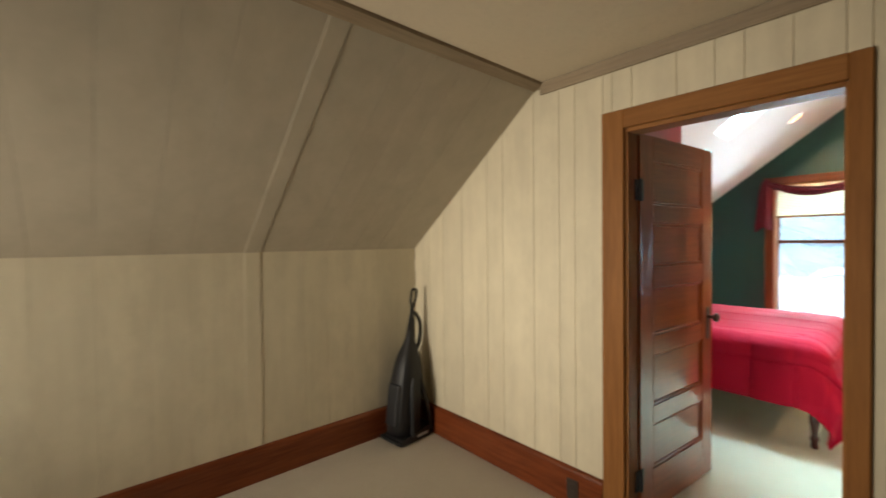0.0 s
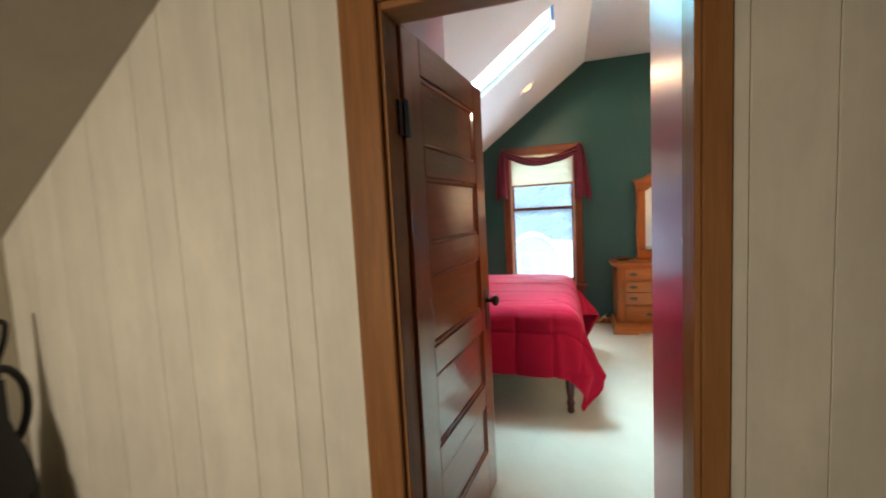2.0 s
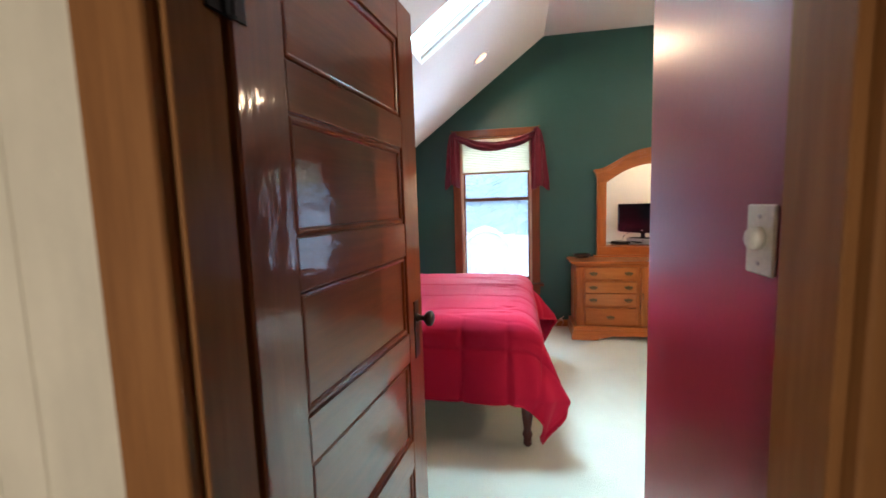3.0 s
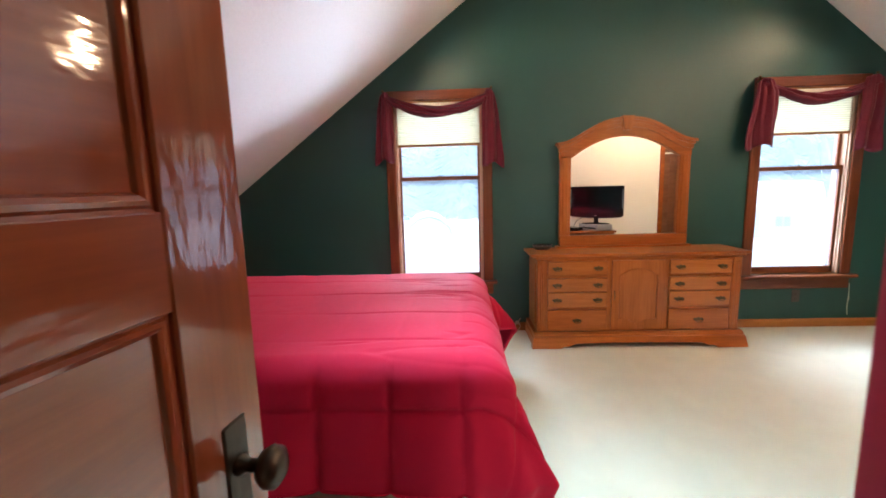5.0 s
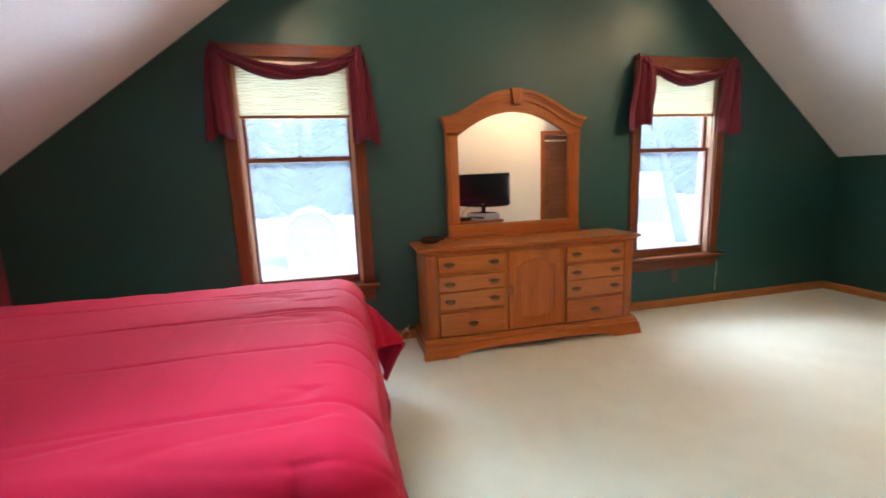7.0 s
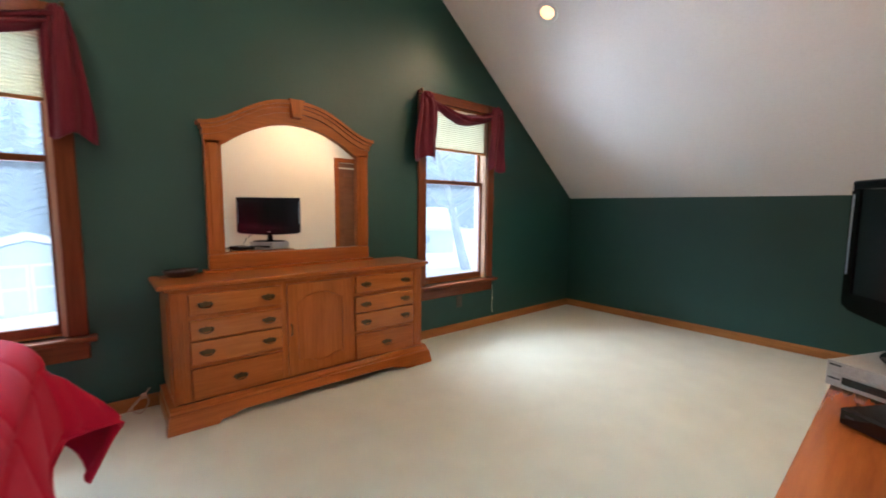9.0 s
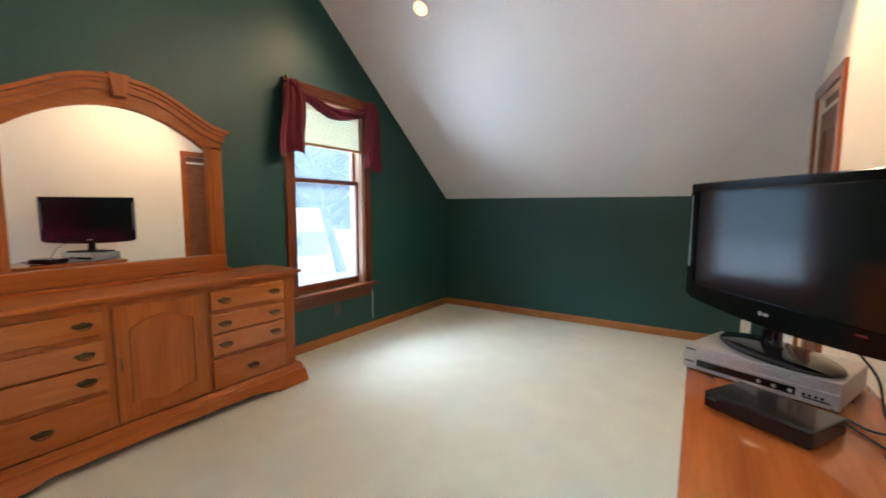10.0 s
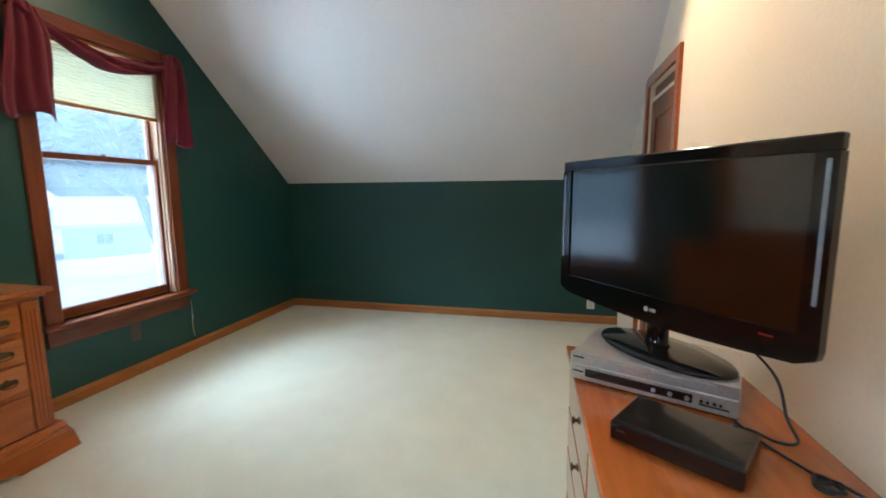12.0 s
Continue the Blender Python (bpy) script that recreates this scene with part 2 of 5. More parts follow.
M_IRON = metal("dark_bronze", (0.09, 0.075, 0.06), 0.4)
M_BRASS = metal("aged_brass", (0.11, 0.075, 0.035), 0.45)
M_MIRROR, mirror_nodes, mirror_bsdf = nodes_of("mirror_silver")
mirror_bsdf.inputs["Base Color"].default_value = (0.86, 0.87, 0.86, 1)
mirror_bsdf.inputs["Metallic"].default_value, mirror_bsdf.inputs["Roughness"].default_value = 1.0, 0.0
M_GLASS = glass("hazed_window_glass", 0.062)
M_GLASS_TOP = glass("green_tinted_skylight_glass", 0.002, (0.50, 0.92, 0.95))
M_SHADE = translucent("cream_cellular_shade", (0.72, 0.72, 0.56))
M_BULB = glow("warm_bulb", (1.0, 0.52, 0.20), 1.5)
M_STANDBY = plastic("red_standby_lens", (0.26, 0.008, 0.012), 0.3)
M_CORD = plastic("dull_beige_cord", (0.42, 0.33, 0.25), 0.5)
M_DISH = plastic("dark_lacquer", (0.022, 0.008, 0.006), 0.3, 0.3)
M_BOXTOP = plastic("smoked_black_plastic", (0.010, 0.009, 0.009), 0.22, 0.3)
M_LINER = wood("pale_jamb_liner", (0.36, 0.22, 0.15), (0.50, 0.34, 0.24), 2, 0.4, 0.2)
M_EDGE = wood("worn_orange_door_edge", (0.16, 0.045, 0.012), (0.28, 0.085, 0.022), 2, 0.5, 0.0)
# upper drawer fronts: the dresser's oak with the light on them mixed into its colour
M_DRAWER_LIT = wood("lit_golden_oak_drawer_front", (0.26, 0.077, 0.0155), (0.405, 0.137, 0.031), 1, 0.3, 0.6, 10)
M_SNOW = paint("snow", (0.80, 0.83, 0.88), 0.8, 0.05, 0.3, 6, 0.5)
M_SIDING = paint("white_siding", (0.52, 0.53, 0.53), 0.6, 0.06, 0.8, 30)
M_BLUE = paint("blue_grey_shed_paint", (0.28, 0.36, 0.40), 0.6, 0.06, 0.8, 30)
M_BARK = paint("bark", (0.13, 0.13, 0.14), 0.9, 0.3, 3, 25, 0.8)
M_NEEDLE = paint("evergreen_needles", (0.10, 0.14, 0.15), 0.8, 0.3, 1.5, 20, 0.5)
M_PLAIN = paint("plain_wall_paint", (0.60, 0.55, 0.44), 0.7, 0.04)

# ---- mesh helpers ----
ORIGIN = {}


def link(name, bm, material, parent=None, label="", smooth=False):
    bmesh.ops.recalc_face_normals(bm, faces=bm.faces)
    if parent is not None and parent.name in ORIGIN:
        bmesh.ops.translate(bm, verts=bm.verts, vec=-ORIGIN[parent.name])
    me = bpy.data.meshes.new(name)
    bm.to_mesh(me)
    bm.free()
    me.materials.append(material)
    if smooth:
        me.polygons.foreach_set("use_smooth", [True] * len(me.polygons))
    ob = new(name, me)
    if parent is not None:
        ob.parent = parent
        if parent.name in ORIGIN:
            ORIGIN[ob.name] = ORIGIN[parent.name]
    return ob


def part(name, bm, material, parent, label="", smooth=False):
    ob = link(name, bm, material, parent, label, smooth)
    if label:
        ob["label"] = label
    return ob


def structure(name, bm, material, label, category="", smooth=False):
    return tagged(link(name, bm, material, None, "", smooth), label, category or name.split("_")[0], "", "structure")


def thing(name, x, y, z, label, category, turn=None, group=""):
    """An empty at a thing's base. With no turn its parts are given in world metres, else in its own."""
    ob = new(name)
    ob.empty_display_size = 0.1
    ob.matrix_world = pose(x, y, z, 0, 0, turn or 0)
    if turn is None:
        ORIGIN[ob.name] = Vector((x, y, z))
    return tagged(ob, label, category, group)


def box(x0, y0, z0, x1, y1, z1, bevel=0.0, bm=None, segments=1):
    bm = bm or bmesh.new()
    made = bmesh.ops.create_cube(bm, size=1.0)["verts"]
    for v in made:
        v.co = Vector(((x0 + x1) / 2 + v.co.x * (x1 - x0), (y0 + y1) / 2 + v.co.y * (y1 - y0), (z0 + z1) / 2 + v.co.z * (z1 - z0)))
    if bevel:
        edges = {e for v in made for e in v.link_edges}
        bmesh.ops.bevel(bm, geom=list(edges), offset=bevel, segments=segments, affect="EDGES", profile=0.6)
    return bm


def prism(points, axis, a, b, bm=None):
    """A polygon, given in the two other axes, drawn out along an axis from a to b."""
    bm = bm or bmesh.new()

    def at(p, q):
        return {"x": (q, p[0], p[1]), "y": (p[0], q, p[1]), "z": (p[0], p[1], q)}[axis]

    lo = [bm.verts.new(at(p, a)) for p in points]
    hi = [bm.verts.new(at(p, b)) for p in points]
    bm.faces.new(lo), bm.faces.new(hi[::-1])
    for i in range(len(points)):
        j = (i + 1) % len(points)
        bm.faces.new((lo[i], hi[i], hi[j], lo[j]))
    return bm


def lathe(profile, seg=16, m=None, bm=None):
    """A turned shape about z from (radius, height) pairs."""
    bm = bm or bmesh.new()
    m = m or Matrix()
    rings = [[bm.verts.new(m @ Vector((r * math.cos(2 * math.pi * i / seg), r * math.sin(2 * math.pi * i / seg), z))) for i in range(seg)] for r, z in profile]
    for p, q in zip(rings, rings[1:]):
        for i in range(seg):
            bm.faces.new((p[i], p[(i + 1) % seg], q[(i + 1) % seg], q[i]))
    bm.faces.new(rings[0][::-1]), bm.faces.new(rings[-1])
    return bm


def tube(points, radius, seg=8, bm=None):
    bm = bm or bmesh.new()
    pts = [Vector(p) for p in points]
    radii = radius if isinstance(radius, list) else [radius] * len(pts)
    rings = []
    for i, p in enumerate(pts):
        way = (pts[min(i + 1, len(pts) - 1)] - pts[max(i - 1, 0)]).normalized()
        side = way.cross(Vector((0.31, 0.17, 0.93))).normalized()
        up = side.cross(way)
        rings.append([bm.verts.new(p + radii[i] * (side * math.cos(2 * math.pi * k / seg) + up * math.sin(2 * math.pi * k / seg))) for k in range(seg)])
    for p, q in zip(rings, rings[1:]):
        for k in range(seg):
            bm.faces.new((p[k], p[(k + 1) % seg], q[(k + 1) % seg], q[k]))
    bm.faces.new(rings[0][::-1]), bm.faces.new(rings[-1])
    return bm


def smooth_path(points, n=8):
    """Catmull-Rom through the points."""
    p = [Vector(q) for q in points]
    p = [p[0] * 2 - p[1], *p, p[-1] * 2 - p[-2]]
    out = []
    for a, b, c, d in zip(p, p[1:], p[2:], p[3:]):
        for i in range(n):
            t = i / n
            out.append(0.5 * (2 * b + (c - a) * t + (2 * a - 5 * b + 4 * c - d) * t * t + (3 * b - a - 3 * c + d) * t ** 3))
    return out + [p[-2]]


def sheet(nu, nv, f, bm=None):
    """A grid surface of f(u, v) for u and v from 0 to 1."""
    bm = bm or bmesh.new()
    g = [[bm.verts.new(f(i / nu, j / nv)) for j in range(nv + 1)] for i in range(nu + 1)]
    for i in range(nu):
        for j in range(nv):
            bm.faces.new((g[i][j], g[i + 1][j], g[i + 1][j + 1], g[i][j + 1]))
    return bm


def thick(ob, t):
    mod = ob.modifiers.new("thickness", "SOLIDIFY")
    mod.thickness, mod.offset = t, -1
    return ob

# ---- the plan, in metres ----
X_REAR, X_DOORWALL, X_BACK, X_TV, X_GREEN, X_OUT = -2.3, 2.16, 2.265, 3.015, 6.345, 6.50
Y_KNEE1, Z_KNEE1, Y_CEIL1, Z_CEIL1, Y_SIDE1 = 4.089, 1.424, 2.865, 2.387, -0.9
Y_LEFT, Y_RIGHT, Z_KNEE, Z_TOP = 3.998, -2.90, 1.322, 3.115
K_LEFT, K_RIGHT = 0.75, 0.81
Y_BREAK_L, Y_BREAK_R = Y_LEFT - (Z_TOP - Z_KNEE) / K_LEFT, Y_RIGHT + (Z_TOP - Z_KNEE) / K_RIGHT
DOOR_Y0, DOOR_Y1, DOOR_Z = 1.555, 2.352, 2.03
K1 = (Z_CEIL1 - Z_KNEE1) / (Y_KNEE1 - Y_CEIL1)


def roof1(y):
    return min(Z_CEIL1, Z_KNEE1 + K1 * (Y_KNEE1 - y))


def roof2(y):
    return min(Z_TOP, Z_KNEE + K_LEFT * (Y_LEFT - y), Z_KNEE + K_RIGHT * (y - Y_RIGHT))


def gable(x0, x1, y0, y1, roof, breaks, holes=()):
    """A wall across x whose top follows a roof; holes are (y0, y1, z0, z1)."""
    bm = bmesh.new()
    cuts = sorted({y0, y1, *[b for b in breaks if y0 < b < y1], *[h[0] for h in holes], *[h[1] for h in holes]})
    for a, b in zip(cuts, cuts[1:]):
        hole = next((h for h in holes if h[0] <= a and b <= h[1]), None)
        if hole:
            if hole[2] > 0.01:
                prism([(a, 0), (b, 0), (b, hole[2]), (a, hole[2])], "x", x0, x1, bm)
            prism([(a, hole[3]), (b, hole[3]), (b, roof(b)), (a, roof(a))], "x", x0, x1, bm)
        else:
            prism([(a, 0), (b, 0), (b, roof(b)), (a, roof(a))], "x", x0, x1, bm)
    bmesh.ops.remove_doubles(bm, verts=bm.verts, dist=0.0005)
    return bm


# ---- panelled attic room ----
structure("floor_1", box(X_REAR, Y_SIDE1, -0.12, 2.24, Y_KNEE1, 0.0), M_CARPET1, "beige wall-to-wall carpet of the panelled attic room", "carpet")
wall_door = structure("wall_door", gable(X_DOORWALL + 0.012, X_BACK, Y_SIDE1, Y_KNEE1 + 0.1, lambda y: roof1(y) + 0.03, [Y_CEIL1], [(DOOR_Y0, DOOR_Y1, 0.0, DOOR_Z)]), M_GROOVE, "panelled wall with the doorway to the bedroom", "wall")
wall_knee = structure("wall_knee", box(X_REAR, Y_KNEE1 + 0.012, 0, X_DOORWALL + 0.012, Y_KNEE1 + 0.12, Z_KNEE1 + 0.02), M_GROOVE, "low panelled knee wall under the sloped ceiling", "wall")
structure("wall_rear", gable(X_REAR - 0.1, X_REAR, Y_SIDE1, Y_KNEE1 + 0.1, roof1, [Y_CEIL1], [(2.99, 3.71, 0.88, 1.52)]), M_PLAIN, "plain cream unseen rear wall with an added opening for the fill lamp", "wall")
structure("wall_side", box(X_REAR, Y_SIDE1 - 0.1, 0, X_BACK, Y_SIDE1, Z_CEIL1), M_PLAIN, "plain cream side wall of the attic room", "wall")
structure("ceiling_1", box(X_REAR - 0.1, Y_SIDE1 - 0.1, Z_CEIL1, X_BACK, Y_CEIL1, Z_CEIL1 + 0.1), M_CEIL1, "flat cream painted ceiling of the attic room", "ceiling")


def board(m, a0, a1, foot, top, skew=None, gap=0.0007, e=0.0022):
    """One board with eased edges, in the frame m: along a, out along -n, up along c. skew(a) gives the top's height."""
    bm = bmesh.new()
    d = 0.012
    cross = [(a0 + gap, d), (a0 + gap, e), (a0 + gap + e, 0.0), (a1 - gap - e, 0.0), (a1 - gap, e), (a1 - gap, d)]
    lo = [bm.verts.new(m @ Vector((a, n, foot))) for a, n in cross]
    hi = [bm.verts.new(m @ Vector((a, n, skew(a) if skew else top))) for a, n in cross]
    bm.faces.new(lo), bm.faces.new(hi[::-1])
    for i in range(6):
        j = (i + 1) % 6
        bm.faces.new((lo[i], hi[i], hi[j], lo[j]))
    return bm


# boards of the door wall: along y, facing -x
FACE_X = Matrix(((0, 1, 0, X_DOORWALL), (1, 0, 0, 0), (0, 0, 1, 0), (0, 0, 0, 1)))
for a0, a1, foot in [
    (-0.9, -0.72, 0), (-0.72, -0.44, 0), (-0.44, -0.30, 0), (-0.30, -0.06, 0), (-0.06, 0.13, 0), (0.13, 0.41, 0), (0.41, 0.52, 0), (0.52, 0.76, 0), (0.76, 0.94, 0), (0.94, 1.12, 0), (1.12, 1.291, 0), (1.291, 1.455, 0), (1.455, 1.497, 0),
    (1.497, 1.562, 2.12), (1.562, 1.707, 2.12), (1.707, 1.861, 2.12), (1.861, 1.966, 2.12), (1.966, 2.117, 2.12), (2.117, 2.319, 2.12), (2.319, 2.42, 2.12), (2.42, 2.468, 2.12),
    (2.468, 2.631, 0), (2.631, 2.73, 0), (2.73, 2.906, 0), (2.906, 3.149, 0), (3.149, 3.286, 0), (3.286, 3.53, 0), (3.53, 3.74, 0), (3.74, 3.90, 0), (3.90, 4.089, 0),
]:
    part("board", board(FACE_X, a0, a1, foot, 0, roof1), M_BOARD, wall_door)
# boards of the knee wall: along x, facing -y
FACE_Y = Matrix(((1, 0, 0, 0), (0, 1, 0, Y_KNEE1), (0, 0, 1, 0), (0, 0, 0, 1)))
SEAMS = [-2.3, -2.05, -1.83, -1.6, -1.42, -1.15, -0.95, -0.72, -0.5, -0.33, -0.069, 0.161, 0.393, 0.563, 0.86, 0.957, 1.233, 1.40, 1.591, 1.80, 2.16]
for a0, a1 in zip(SEAMS, SEAMS[1:]):
    part("board", board(FACE_Y, a0, a1, 0, Z_KNEE1, None, 0.0006, 0.0016), M_BOARD, wall_knee)
part("batten", box(0.861, Y_KNEE1 - 0.003, 0.2, 0.954, Y_KNEE1 + 0.004, Z_KNEE1 - 0.004, 0.001), M_BOARD, wall_knee)
# the sloped, boarded ceiling, all in one mesh
run = math.hypot(Y_KNEE1 - Y_CEIL1, Z_CEIL1 - Z_KNEE1)
cy, cz = -(Y_KNEE1 - Y_CEIL1) / run, (Z_CEIL1 - Z_KNEE1) / run
SLOPE = Matrix(((1, 0, 0, 0), (0, cz, cy, Y_KNEE1), (0, -cy, cz, Z_KNEE1), (0, 0, 0, 1)))
slope = bmesh.new()
for a0, a1 in zip(SEAMS, SEAMS[1:]):
    piece = board(SLOPE, a0, a1, 0, run, None, 0.0005, 0.0014)
    tmp = bpy.data.meshes.new("tmp")
    piece.to_mesh(tmp)
    piece.free()
    slope.from_mesh(tmp)
    bpy.data.meshes.remove(tmp)
batten = box(0.861, -0.003, 0, 0.954, 0.002, run, 0.0015)
bmesh.ops.transform(batten, matrix=SLOPE, verts=batten.verts)
tmp = bpy.data.meshes.new("tmp")
batten.to_mesh(tmp)
batten.free()
slope.from_mesh(tmp)
bpy.data.meshes.remove(tmp)
back = box(X_REAR - 0.1, 0.013, -0.1, X_BACK + 0.1, 0.1, run + 0.08)
bmesh.ops.transform(back, matrix=SLOPE, verts=back.verts)
tmp = bpy.data.meshes.new("tmp")
back.to_mesh(tmp)
back.free()
slope.from_mesh(tmp)
bpy.data.meshes.remove(tmp)
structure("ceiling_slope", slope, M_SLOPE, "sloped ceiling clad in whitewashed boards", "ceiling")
# crown strips, baseboards
crown = prism([(Y_CEIL1 + 0.005, Z_CEIL1 - 0.012), (Y_CEIL1 - 0.05, Z_CEIL1 - 0.001), (Y_CEIL1 - 0.042, Z_CEIL1 - 0.014), (Y_CEIL1 + 0.018, Z_CEIL1 - 0.034)], "x", X_REAR, X_DOORWALL - 0.02)
structure("trim_crown_slope", crown, M_CROWN, "dull brown strip where slope meets flat ceiling", "trim")
crown = prism([(X_DOORWALL, Z_CEIL1 - 0.06), (X_DOORWALL - 0.014, Z_CEIL1 - 0.06), (X_DOORWALL - 0.02, Z_CEIL1 - 0.035), (X_DOORWALL - 0.036, Z_CEIL1 - 0.002), (X_DOORWALL, Z_CEIL1 - 0.002)], "y", Y_SIDE1, Y_CEIL1 - 0.02)
structure("trim_crown_wall", crown, M_CROWN_Y, "dull brown crown strip along the door wall", "trim")


def base_profile(sign, at, h, t):
    return [(at, 0.0), (at + sign * t, 0.0), (at + sign * t, h - 0.022), (at + sign * (t - 0.006), h - 0.008), (at + sign * 0.004, h), (at, h)]


structure("baseboard_knee", prism(base_profile(-1, Y_KNEE1, 0.215, 0.022), "x", X_REAR, X_DOORWALL), M_CHERRY_X, "tall dark cherry baseboard on the knee wall", "baseboard")
structure("baseboard_door_left", prism(base_profile(-1, X_DOORWALL, 0.215, 0.022), "y", 2.468, Y_KNEE1 - 0.022), M_CHERRY_Y, "tall dark cherry baseboard beside the doorway", "baseboard")
structure("baseboard_door_right", prism(base_profile(-1, X_DOORWALL, 0.215, 0.022), "y", Y_SIDE1, 1.494), M_CHERRY_Y, "tall dark cherry baseboard beside the doorway", "baseboard")

# ---- doorway: casing, jambs, open door ----
door_1 = tagged(new("door_1"), "doorway with honey oak casing and open five-panel door", "doorway", "", "structure")
CX = X_DOORWALL
part("casing", box(CX - 0.022, DOOR_Y1, 0, CX + 0.002, 2.465, DOOR_Z + 0.093, 0.004), M_CASING, door_1)
part("casing", box(CX - 0.022, 1.494, 0, CX + 0.002, DOOR_Y0, DOOR_Z + 0.093, 0.004), M_CASING, door_1)
part("casing", box(CX - 0.0225, DOOR_Y0, DOOR_Z, CX + 0.002, DOOR_Y1, DOOR_Z + 0.093, 0.004), M_CASING_Y, door_1)
part("jamb", box(CX + 0.002, DOOR_Y1 - 0.012, 0, X_BACK + 0.004, DOOR_Y1 + 0.006, DOOR_Z, 0.002), M_CASING, door_1)
part("jamb", box(CX + 0.002, DOOR_Y0 - 0.006, 0, X_BACK + 0.004, DOOR_Y0 + 0.012, DOOR_Z, 0.002), M_CASING, door_1)
part("jamb", box(CX + 0.002, DOOR_Y0 + 0.012, DOOR_Z - 0.018, X_BACK + 0.004, DOOR_Y1 - 0.012, DOOR_Z + 0.004, 0.002), M_CASING_Y, door_1)


def panel_moulding(x0, z0, x1, z1, face, sign):
    """A mitred frame inside a panel opening: a step down, a rounded bead, then the panel."""
    bm = bmesh.new()
    rings = []
    for inset, depth in ((0.0, 0.007), (0.004, 0.0085), (0.007, 0.005), (0.012, 0.004), (0.017, 0.0065), (0.020, 0.0125)):
        y = face + sign * depth
        rings.append([bm.verts.new(p) for p in ((x0 + inset, y, z0 + inset), (x1 - inset, y, z0 + inset), (x1 - inset, y, z1 - inset), (x0 + inset, y, z1 - inset))])
    for p, q in zip(rings, rings[1:]):
        for i in range(4):
            j = (i + 1) % 4
            bm.faces.new((p[i], p[j], q[j], q[i]))
    return bm


def panel_door(name, w, h, m, label, upright, level, knob_metal):
    """A five-panel door in its own frame: x from the hinge, y through it, z up."""
    d = new(name)
    d.matrix_world = m
    tagged(d, label, "door")
    t, st = 0.036, 0.13
    levels = [(0.0, 0.235), (0.475, 0.575), (0.85, 0.95), (1.21, 1.315), (1.555, 1.65), (1.89, h)]
    part("stile", box(0, 0, 0, st, t, h, 0.003), upright, d)
    part("stile", box(w - st, 0, 0, w, t, h, 0.003), upright, d)
    part("hinge_edge", box(-0.0025, 0.003, 0.004, 0.001, t - 0.003, h - 0.004), M_EDGE, d, "bare orange-brown edge")
    for z0, z1 in levels:
        part("rail", box(st, 0.0004, z0, w - st, t - 0.0004, z1, 0.0015), level, d)
    for (_, z0), (z1, _) in zip(levels, levels[1:]):
        part("panel", box(st - 0.004, 0.012, z0 - 0.004, w - st + 0.004, t - 0.012, z1 + 0.004), level, d)
        for face, sign in ((0.0, 1), (t, -1)):
            part("moulding", panel_moulding(st, z0, w - st, z1, face, sign), upright, d)
    kx, kz = (w - 0.06), 0.985
    for side, y in ((-1, 0.0), (1, t)):
        plate = part("lock_plate", box(kx - 0.022, y + side * 0.0005 - 0.0025, kz - 0.14, kx + 0.022, y + side * 0.0005 + 0.0025, kz + 0.06, 0.002), knob_metal, d, "dark bronze lock plate")
        k = lathe([(0.014, 0.0), (0.014, 0.008), (0.009, 0.014), (0.009, 0.03), (0.02, 0.036), (0.027, 0.046), (0.026, 0.056), (0.016, 0.063), (0.004, 0.065)], 18, Matrix.Translation((kx, y, kz)) @ pose(0, 0, 0, 90 if side < 0 else -90))
        part("knob", k, knob_metal, d, "dark bronze door knob", True)
    return d


HINGE = (2.277, 2.330)
END = (3.098, 2.243)
turn = math.degrees(math.atan2(END[1] - HINGE[1], END[0] - HINGE[0]))
leaf = panel_door("panel_door", math.hypot(END[0] - HINGE[0], END[1] - HINGE[1]), 2.012, pose(HINGE[0], HINGE[1], 0.012, 0, 0, turn), "dark glossy five-panel door standing open into the bedroom", M_DOOR, M_DOOR_X, M_IRON)
for z in (0.22, 1.72):
    part("hinge", lathe([(0.004, -0.058), (0.009, -0.054), (0.009, 0.054), (0.004, 0.06)], 10, Matrix.Translation((-0.007, -0.008, z))), M_DARK, leaf, "black iron hinge")
    part("hinge_leaf", box(-0.0025, -0.0035, z - 0.052, 0.030, -0.0005, z + 0.052), M_DARK, leaf, "black iron hinge")
    part("hinge_leaf", box(-0.045, -0.0035, z - 0.052, -0.006, 0.004, z + 0.052), M_DARK, leaf, "black iron hinge")

# ---- bedroom shell ----
structure("floor_2", box(2.24, Y_RIGHT, -0.12, X_GREEN, Y_LEFT, 0.0), M_CARPET2, "pale sage cream wall-to-wall carpet of the bedroom", "carpet")
W1 = (1.745, 2.522)
W2 = (-1.425, -0.652)
WIN_Z0, WIN_Z1 = 0.49, 2.11
BREAKS = [Y_BREAK_L, Y_BREAK_R]
structure("wall_green", gable(X_GREEN, X_OUT, Y_RIGHT - 0.1, Y_LEFT + 0.1, roof2, BREAKS, [(*W1, WIN_Z0, WIN_Z1), (*W2, WIN_Z0, WIN_Z1)]), M_GREEN, "forest green painted gable wall with two windows", "wall")
structure("wall_right", box(2.5, Y_RIGHT - 0.1, 0, X_GREEN, Y_RIGHT, Z_KNEE + 0.01), M_GREEN, "low forest green knee wall", "wall")
structure("wall_left", box(2.5, Y_LEFT, 0, X_GREEN, Y_LEFT + 0.1, Z_KNEE + 0.01), M_MAROON, "low maroon painted knee wall behind the bed", "wall")
D2 = (-2.09, -1.485)
structure("wall_television", gable(X_TV - 0.12, X_TV, Y_RIGHT, 1.40, roof2, BREAKS, [(*D2, 0.0, 1.895)]), M_WHITE, "warm white wall behind the television", "wall")
